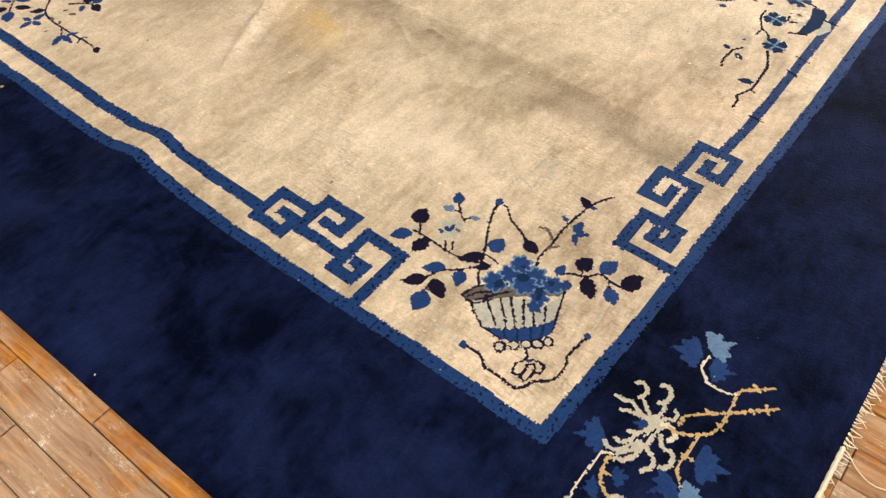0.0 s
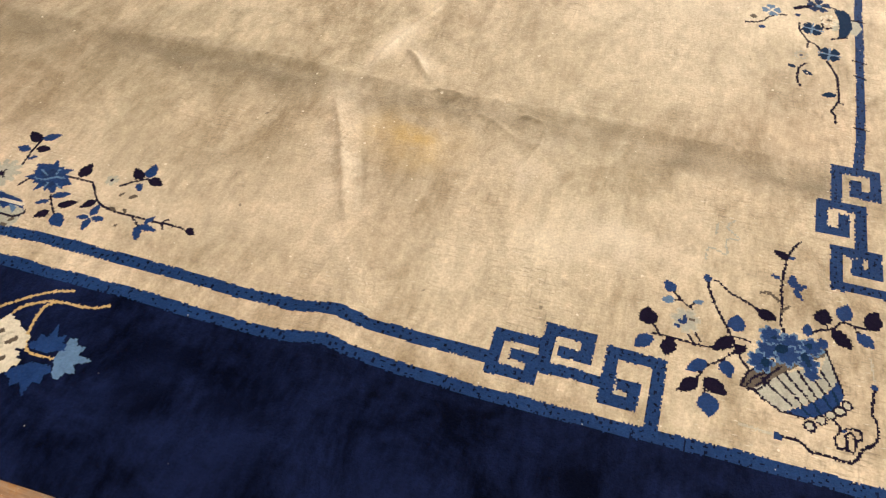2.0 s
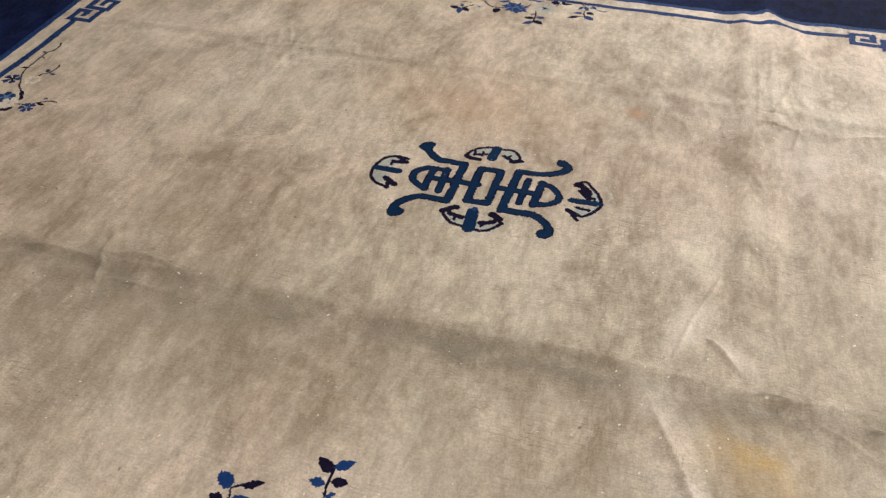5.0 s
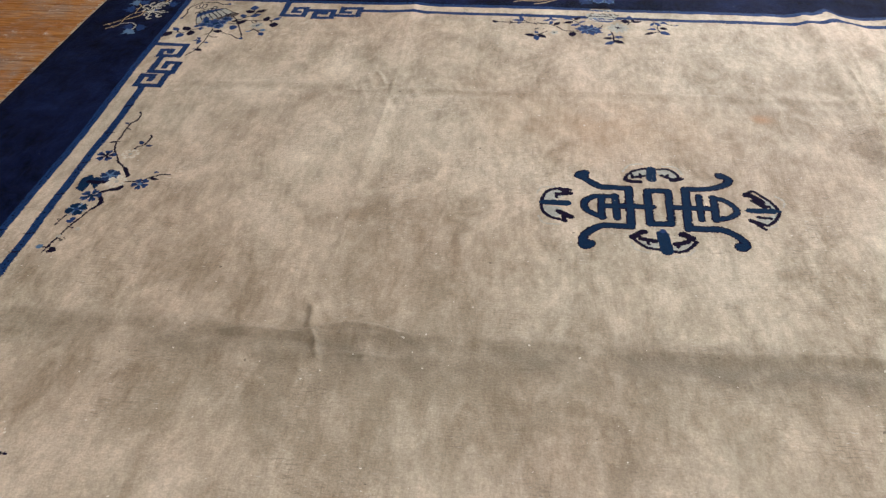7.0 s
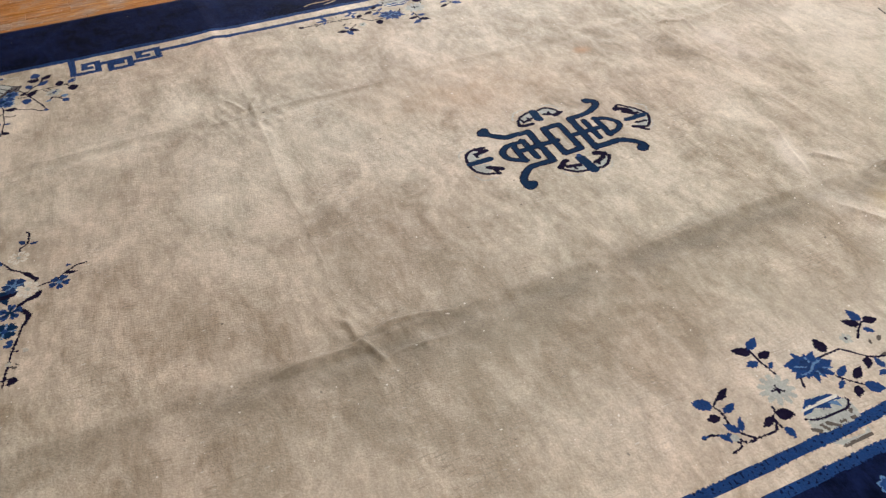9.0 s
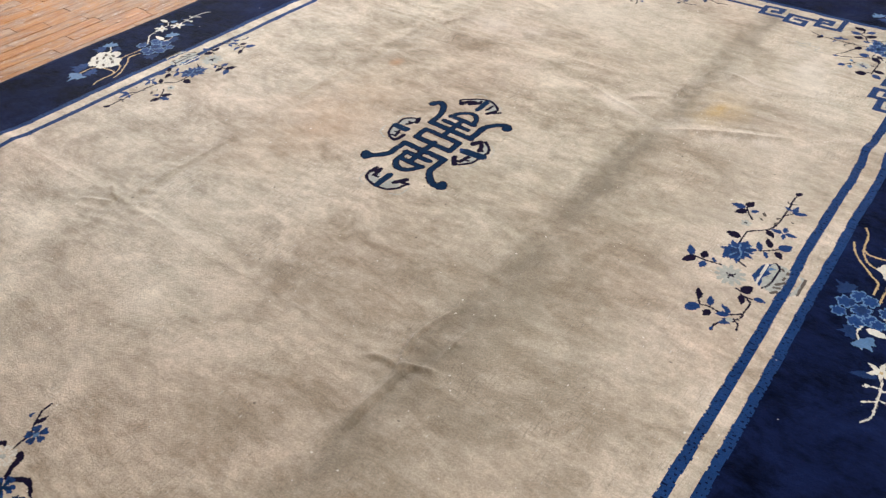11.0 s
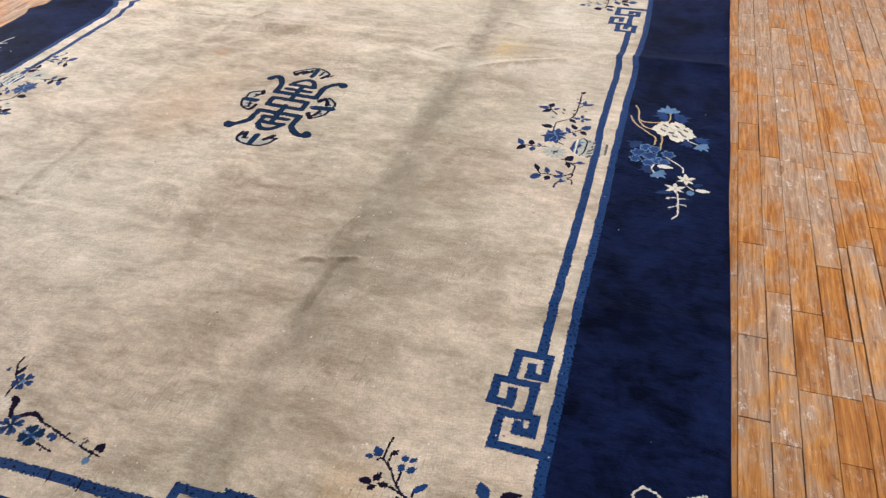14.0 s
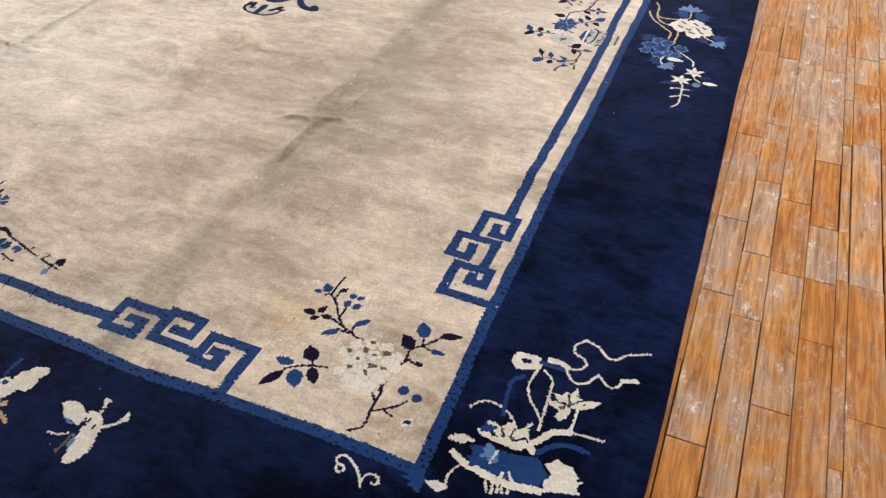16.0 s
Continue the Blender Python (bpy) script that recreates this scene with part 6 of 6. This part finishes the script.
flower_basket(Pen("flower_basket", 1.505, -1.119))
flower_basket(Pen("flower_basket.001", -1.541, 1.12, turned=True))
border_chrysanthemum(Pen("border_chrysanthemum", 2.027, -1.302))
border_chrysanthemum(Pen("border_chrysanthemum.001", -2.046, 1.283, turned=True))
flower_vase(Pen("flower_vase", -0.106, -1.14))
flower_vase(Pen("flower_vase.001", 0.022, 1.162, turned=True))
border_peony(Pen("border_peony", -0.2, -1.56))
border_peony(Pen("border_peony.001", 0.128, 1.557, turned=True))
plum_branch(Pen("plum_branch", -1.6, 0.03))
white_chrysanthemum(Pen("white_chrysanthemum", -1.549, -1.087))
white_chrysanthemum(Pen("white_chrysanthemum.001", 1.557, 1.063, turned=True))
border_flower_basket(Pen("border_flower_basket", -1.588, -1.639))
butterfly(Pen("butterfly", -2.062, -0.718))
resting_butterfly(Pen("resting_butterfly", -2.068, -0.467))
medallion(Pen("medallion", 0.025, -0.018))
plum_spray(Pen("plum_spray", 1.707, -0.05))
repair_stitch(Pen("repair_stitch", 1.355, -0.78))

# ticks across the inner stripe, where the dyer's lots change
tick = random.Random(3)
for side, off in (("east", 1.815), ("west", -1.789)):
    for k in range(6):
        y = -0.45 + (k + tick.random()) * 0.9 / 6
        half = tick.uniform(0.013, 0.017)
        p0, p1 = (off - half, y), (off + half, y + tick.uniform(-0.012, 0.012))
        sl = window([p0, p1], 0.01)
        lay("fret_stripe." + side, "k", along([p0, p1], PX[sl], PY[sl])[0] < 0.0026, sl)


def sort_out():
    """Stems cut through by a later leaf fall into pieces: each gets a name, crumbs join their neighbour."""
    for name in list(PIECES):
        top = name.split("/")[0]
        kind = name.split("/")[-1].split(".")[0]
        if top in ("border", "field", "guard_stripe") or top.startswith("fret_stripe") or not (kind in ("twig", "leaf") or "/" not in name):
            continue
        me_ = PIECES.index(name)
        cells = {(int(i), int(j)) for i, j in np.argwhere(PIECE == me_)}
        groups = []
        while cells:
            todo = [cells.pop()]
            group = []
            while todo:
                i, j = todo.pop()
                group.append((i, j))
                for di in (-1, 0, 1):
                    for dj in (-1, 0, 1):
                        if (i + di, j + dj) in cells:
                            cells.remove((i + di, j + dj))
                            todo.append((i + di, j + dj))
            groups.append(group)
        groups.sort(key=len, reverse=True)
        for n, group in enumerate(groups[1:]):
            if len(group) >= 10:
                target = piece("%s/%s.%s_%d" % (top, "twig" if "/" not in name else kind, kind, n + 100 * me_))
            else:
                i, j = group[0]
                around = [int(PIECE[i + di, j + dj]) for di, dj in ((1, 0), (-1, 0), (0, 1), (0, -1)) if int(PIECE[i + di, j + dj]) != me_]
                target = around[0] if around else me_
            for i, j in group:
                PIECE[i, j] = target


sort_out()


def bend(x, y):
    """Where a knot lies: the edges of the old rug run slightly wavy."""
    dx = 0.003 * ripple(x, y, 0.9, 11) * np.clip(np.abs(x) - 1.9, 0, 0.3) * 3
    dy = 0.003 * ripple(x, y, 0.8, 12) * np.clip(np.abs(y) - 1.4, 0, 0.3) * 3
    # the south edge runs out a little towards the west
    dy = dy + np.interp(x, (-2.3, -1.2, -0.9, 0.0, 0.9, 1.3, 2.3), (-0.018, -0.014, -0.009, 0.0, 0.008, 0.012, 0.02)) * np.clip((-1.45 - y) / 0.25, 0, 1)
    # the fold across the east half slants over the north border and pulls its edge out and in
    fold = x - 0.85 + 0.42 * (y - 1.3)
    dy = dy + np.clip((y - 1.12) / 0.12, 0, 1) * (0.034 * np.exp(-((fold / 0.042) ** 2)) - 0.012 * np.exp(-(((fold - 0.10) / 0.06) ** 2)))
    return x + dx, y + dy


FOLDS_X, FOLDS_Y = (-0.88, 0.84), (-0.592, 0.612)
# single creases by the crossings: from, to, half width and height
RIDGES = [
    (0.614, -0.510, 0.702, -0.228, 0.016, 0.0130),
    (0.685, -0.440, 0.762, -0.519, 0.012, 0.0120),
    (0.573, -0.676, 0.748, -1.036, 0.024, 0.0140),
    (0.799, -0.580, 0.871, -0.572, 0.008, 0.0140),
    (1.028, -0.613, 1.081, -0.607, 0.009, 0.0100),
    (0.920, -0.626, 1.036, -0.679, 0.016, 0.0060),
    (1.096, -0.683, 1.065, -0.808, 0.024, 0.0070),
    (0.708, -0.849, 0.767, -0.997, 0.007, -0.0060),
    (-0.884, -0.593, -0.844, -0.671, 0.012, 0.0130),
    (-0.877, -0.587, -0.773, -0.550, 0.012, 0.0120),
    (-0.905, -0.500, -0.883, -0.585, 0.012, 0.0080),
    (-0.775, -0.559, -0.638, -0.584, 0.012, 0.0085),
    (-0.824, -0.661, -0.673, -0.659, 0.010, 0.0050),
    (-1.105, -0.606, -0.897, -0.598, 0.012, 0.0095),
    (0.907, 0.835, 0.868, 0.657, 0.020, 0.0130),
    (0.795, 0.874, 0.804, 0.626, 0.016, 0.0100),
    (0.922, 0.537, 0.909, 0.418, 0.014, 0.0100),
    (0.802, 0.561, 0.922, 0.537, 0.010, 0.0070),
    (1.054, 0.529, 1.501, 0.648, 0.018, 0.0060),
    (-0.945, 0.735, -0.886, 0.625, 0.016, 0.0060),
    (-0.872, 0.620, -0.835, 0.720, 0.016, 0.0070),
    (-0.860, 0.604, -0.380, 0.616, 0.018, 0.0032),
    (-0.905, 0.600, -1.020, 0.585, 0.016, 0.0030),
]


def rise(x, y):
    """Height of the pile: crisp fold lines from years of storage, creases where they cross, slack between."""
    z = 0.013 + 0.0018 * ripple(x, y, 0.75, 21) + 0.0007 * ripple(x, y, 0.2, 22)
    for k, fx in enumerate(FOLDS_X):
        d = x - fx - 0.012 * np.sin(y * 2.3 + k) - 0.004 * ripple(x, y, 0.45, 41 + k)
        lifted = 0.013 * np.clip((np.abs(y - CY) - 0.90) / 0.40, 0, 1) * (0.5 + 0.5 * k)
        amp = (0.0024, 0.0036)[k] * (1 + 0.45 * ripple(x * 0.2, y, 0.6, 43 + k))
        z = z + lifted * np.exp(-((d / 0.075) ** 2)) + amp * np.exp(-np.abs(d) / 0.016) - 0.0024 * np.exp(-(((d - 0.05) / 0.03) ** 2))
        if k:
            # a second, slacker roll beside the east fold
            span = np.clip((y + 0.50) / 0.25, 0, 1) * np.clip((1.5 - y) / 0.3, 0, 1)
            z = z + span * (0.0125 * np.exp(-(((d + 0.085) / 0.036) ** 2)) - 0.003 * np.exp(-(((d + 0.16) / 0.04) ** 2)) + 0.006 * np.exp(-(((d - 0.10) / 0.03) ** 2)))
    for k, fy in enumerate(FOLDS_Y):
        d = y - fy - 0.010 * np.sin(x * 1.9 + k) - 0.005 * ripple(x, y, 0.5, 31 + k)
        amp = (0.0036, 0.0022)[k] * (1 + 0.4 * ripple(x, y * 0.2, 0.7, 33 + k))
        fade = np.clip((1.85 - np.abs(x)) / 0.35, 0, 1)
        z = z + fade * amp * (np.exp(-np.abs(d - 0.016) / 0.020) - 0.75 * np.exp(-(((d + 0.020) / 0.020) ** 2)) + 0.35 * np.exp(-(((d + 0.065) / 0.02) ** 2)))
    for ax, ay, ex, ey, wide, high in RIDGES:
        run = math.hypot(ex - ax, ey - ay)
        s = ((x - ax) * (ex - ax) + (y - ay) * (ey - ay)) / run / run
        w = ((x - ax) * (ey - ay) - (y - ay) * (ex - ax)) / run + 0.004 * np.sin(s * 5)
        z = z + high * np.exp(-np.clip(np.abs(s - 0.5) - 0.35, 0, 9) ** 2 / 0.03) * np.exp(-np.abs(w) / (0.55 * wide))
    for fx in FOLDS_X:
        for fy in FOLDS_Y:
            # fine crumpling close to each crossing
            r = np.hypot(x - fx, y - fy)
            z = z + 0.0016 * ripple(x, y * 0.45, 0.05, 51) * np.exp(-((r / 0.17) ** 2))
            z = z - 0.006 * np.exp(-(((x - fx) / 0.030) ** 2) - ((y - fy - 0.012) / 0.007) ** 2)
    # the rug lies down towards its rim
    rim = np.minimum.reduce([x - RX0, RX1 - x, y - RY0, RY1 - y])
    return np.maximum(z * np.clip(0.55 + rim / 0.06, 0, 1), 0.006)


vx, vy = np.meshgrid(XE, YE, indexing="ij")
vz = rise(vx, vy)
bx_, by_ = bend(vx, vy)
CO = np.stack([bx_, by_, vz], -1).reshape(-1, 3)
corner = (np.arange(NX)[:, None] * (NY + 1) + np.arange(NY)[None, :]).ravel()
QUADS = np.stack([corner, corner + NY + 1, corner + NY + 2, corner + 1], -1)

RUG = tagged(new("rug"), "large old Chinese wool rug, beige field, navy border, creased", "rug")


def quad_mesh(name, co, quads, tints):
    me = bpy.data.meshes.new(name)
    used, where = np.unique(quads, return_inverse=True)
    me.vertices.add(len(used))
    me.vertices.foreach_set("co", co[used].astype(np.float32).ravel())
    me.loops.add(quads.size)
    me.loops.foreach_set("vertex_index", where.reshape(-1).astype(np.int32))
    me.polygons.add(len(quads))
    me.polygons.foreach_set("loop_start", np.arange(0, quads.size, 4, dtype=np.int32))
    kinds, slots = np.unique(tints, return_inverse=True)
    for k in kinds:
        me.materials.append(WOOLS[k])
    me.polygons.foreach_set("material_index", slots.reshape(-1).astype(np.int32))
    me.polygons.foreach_set("use_smooth", np.ones(len(quads), bool))
    me.update(calc_edges=True)
    return me


MADE = {}
flat_piece, flat_tint = PIECE.ravel(), TINT.ravel()
for name in sorted(PIECES, key=lambda s: s.count("/")):
    which = flat_piece == PIECES.index(name)
    parent = RUG
    if "/" in name:
        top = name.split("/")[0]
        if top not in MADE:
            MADE[top] = new(top.split(".")[0])
            MADE[top].parent = RUG
        parent = MADE[top]
    if which.any():
        plain_name = name.split("/")[-1].split(".")[0]
        MADE[name] = new(plain_name, quad_mesh(plain_name, CO, QUADS[which], flat_tint[which]))
        MADE[name].parent = parent

for name, label in {
    "field": "worn beige wool field with painted fold shade",
    "border": "wide plain navy wool border",
    "guard_stripe": "mid-blue flecked guard stripe",
    "medallion": "dark blue longevity medallion with hooked arms",
    "flower_basket": "basket of blue peonies with dark leaves",
    "flower_basket.001": "basket of blue peonies with dark leaves",
    "border_chrysanthemum": "ivory chrysanthemum on gold stems",
    "border_chrysanthemum.001": "ivory chrysanthemum on gold stems",
    "border_peony": "blue and ivory peonies on gold stems",
    "border_peony.001": "blue and ivory peonies on gold stems",
    "flower_vase": "pale vase with dark leafy flower spray",
    "flower_vase.001": "pale vase with dark leafy flower spray",
    "plum_branch": "dark plum branch with blue blossoms",
    "plum_spray": "dark plum spray with pale blue blossoms",
    "white_chrysanthemum": "faded white chrysanthemum with dark twigs",
    "white_chrysanthemum.001": "faded white chrysanthemum with dark twigs",
    "border_flower_basket": "ivory basket with lotus and ribbon",
    "butterfly": "ivory butterfly with blue wing marks",
    "resting_butterfly": "ivory butterfly with folded wings",
    "repair_stitch": "grey zigzag repair stitch",
}.items():
    if name in MADE:
        tagged(MADE[name], label)

# cut edge and underside
rim_i = [(i, 0) for i in range(NX)] + [(NX, j) for j in range(NY)] + [(i, NY) for i in range(NX, 0, -1)] + [(0, j) for j in range(NY, 0, -1)]
top = np.array([CO[i * (NY + 1) + j] for i, j in rim_i])
low = top.copy()
low[:, 2] = np.maximum(top[:, 2] - 0.012, 0.0005)
low[:, :2] += 0.003 * np.sign(low[:, :2])
n = len(rim_i)
ring = np.stack([np.arange(n), np.arange(n) + n, (np.arange(n) + 1) % n + n, (np.arange(n) + 1) % n], -1)
MADE["edge"] = new("edge_binding", quad_mesh("edge_binding", np.concatenate([top, low]), ring, np.full(n, CODE["v"])))
MADE["edge"].parent = RUG

# fringe: short cotton warp ends on the east and west ends
for end, sx in (("fringe", 1), ("fringe", -1)):
    bm = bmesh.new()
    x_end = RX1 if sx > 0 else RX0
    y = RY0 + 0.004
    r = random.Random(5 + sx)
    while y < RY1:
        ex, ey = bend(np.float64(x_end), np.float64(y))
        length, lean = r.uniform(0.006, 0.026), r.uniform(-0.012, 0.012)
        z0 = float(rise(np.float64(x_end), np.float64(y))) * 0.6
        rows = []
        for s, w in ((0.0, 0.0016), (0.5, 0.0015), (1.0, 0.0007)):
            cxp, cyp, czp = float(ex) + sx * length * s, float(ey) + lean * s * s, z0 * (1 - s) + 0.0016
            rows.append([bm.verts.new((cxp, cyp + w * math.cos(a), czp + w * math.sin(a))) for a in (0.5, 2.6, 4.7)])
        for r0, r1 in zip(rows, rows[1:]):
            for k in range(3):
                bm.faces.new((r0[k], r0[(k + 1) % 3], r1[(k + 1) % 3], r1[k]))
        y += r.uniform(0.003, 0.009)
    tagged(link(end, bm, COTTON, RUG), "short worn ivory cotton fringe", kind="stuff")

# the east end keeps a stretch of its twisted end cord, with one loose thread on the floor


def cord(name, pts, radius, label):
    bm = bmesh.new()
    rings = []
    for k, p in enumerate(pts):
        a, c = Vector(pts[max(k - 1, 0)]), Vector(pts[min(k + 1, len(pts) - 1)])
        q = (c - a).to_track_quat("Z", "Y")
        rr = radius * (1 + 0.18 * math.sin(k * 2.1))
        rings.append([bm.verts.new(Vector(p) + q @ Vector((rr * math.cos(t), rr * math.sin(t), 0))) for t in np.arange(6) * math.pi / 3])
    for r0, r1 in zip(rings, rings[1:]):
        for k in range(6):
            bm.faces.new((r0[k], r0[(k + 1) % 6], r1[(k + 1) % 6], r1[k]))
    bm.faces.new(rings[0][::-1])
    bm.faces.new(rings[-1])
    return tagged(link(name, bm, COTTON, RUG, smooth=True), label)


ends = [bend(np.float64(RX1), np.float64(y)) for y in np.arange(RY0, -1.06, 0.007)]
cord("end_cord", [(float(ex) + 0.003, float(ey), 0.0075) for ex, ey in ends], 0.0042, "twisted ivory end cord")
loose_end = ends[-1]
cord("loose_thread", [(float(loose_end[0]) + 0.012 + 0.20 * s, float(loose_end[1]) - 0.03 * s - 0.022 * math.sin(s * 7), 0.003) for s in np.linspace(0, 1, 40)], 0.0013, "loose ivory cotton thread")

# ---- floorboards ----
PITCH = 0.0745


def board_verts(x0, x1, y0, y1, z, r):
    """A board with eased edges, its top at about z."""
    e, lift = 0.0011, [z + r.uniform(-0.0009, 0.0009) for _ in range(4)]
    base = [(x0, y0), (x1, y0), (x1, y1), (x0, y1)]
    inner = [(x0 + e, y0 + e), (x1 - e, y0 + e), (x1 - e, y1 - e), (x0 + e, y1 - e)]
    return [(*p, -0.018) for p in base] + [(*p, t - 0.0015) for p, t in zip(base, lift)] + [(*p, t) for p, t in zip(inner, lift)]


BOARD_FACES = [(8, 9, 10, 11)] + [(a, (a + 1) % 4, (a + 1) % 4 + 4, a + 4) for a in range(4)] + [(a + 4, (a + 1) % 4 + 4, (a + 1) % 4 + 8, a + 8) for a in range(4)]


def seam(row):
    """Where the joint south of a row lies: a narrow strip was let in at the fifth row."""
    return -1.787 + row * PITCH + 0.003 * math.sin(row * 2.4) + (0.046 if row <= -5 else 0)


def boards(x_from, x_to, rows, r):
    for row in rows:
        y0, y1 = seam(row), seam(row + 1)
        x = x_from - r.uniform(0, 0.5)
        while x < x_to:
            length = r.choice((0.2, 0.28, 0.33, 0.4, 0.5, 0.62)) * r.uniform(0.85, 1.15)
            g = r.choice((0.0003, 0.0005, 0.0006, 0.0009, 0.0022))
            if x + length > x_from + 0.02 and x < x_to - 0.02:
                yield max(x, x_from), min(x + length, x_to) - r.choice((0.0005, 0.0009, 0.002)), y0 + g, y1 - g
            x += length


r = random.Random(11)
loose = []
count = 0
for dims in boards(-3.2, 3.6, range(-19, 2), r):
    near = count < 300 and dims[3] < -1.6
    v = board_verts(*dims, 0.0, r)
    if near:
        me = bpy.data.meshes.new("floorboard")
        me.from_pydata(v, [], BOARD_FACES)
        me.materials.append(WOOD)
        ob = new("floorboard", me)
        ob.parent = FLOOR
        count += 1
    else:
        loose.append(v)
for x_from, x_to, rows in ((-3.2, 3.6, range(2, 64)), (3.6, ROOM[1], range(-40, 90)), (ROOM[0], -3.2, range(-40, 90)), (-3.2, 3.6, range(-40, -19)), (-3.2, 3.6, range(64, 90))):
    for dims in boards(x_from, x_to, rows, r):
        loose.append(board_verts(*dims, 0.0, r))
verts = [p for v in loose for p in v]
faces = [tuple(k + 12 * n for k in fc) for n in range(len(loose)) for fc in BOARD_FACES]
me = bpy.data.meshes.new("far_floorboards")
me.from_pydata(verts, [], faces)
me.materials.append(WOOD)
ob = tagged(new("far_floorboards", me), kind="stuff")
ob.parent = FLOOR
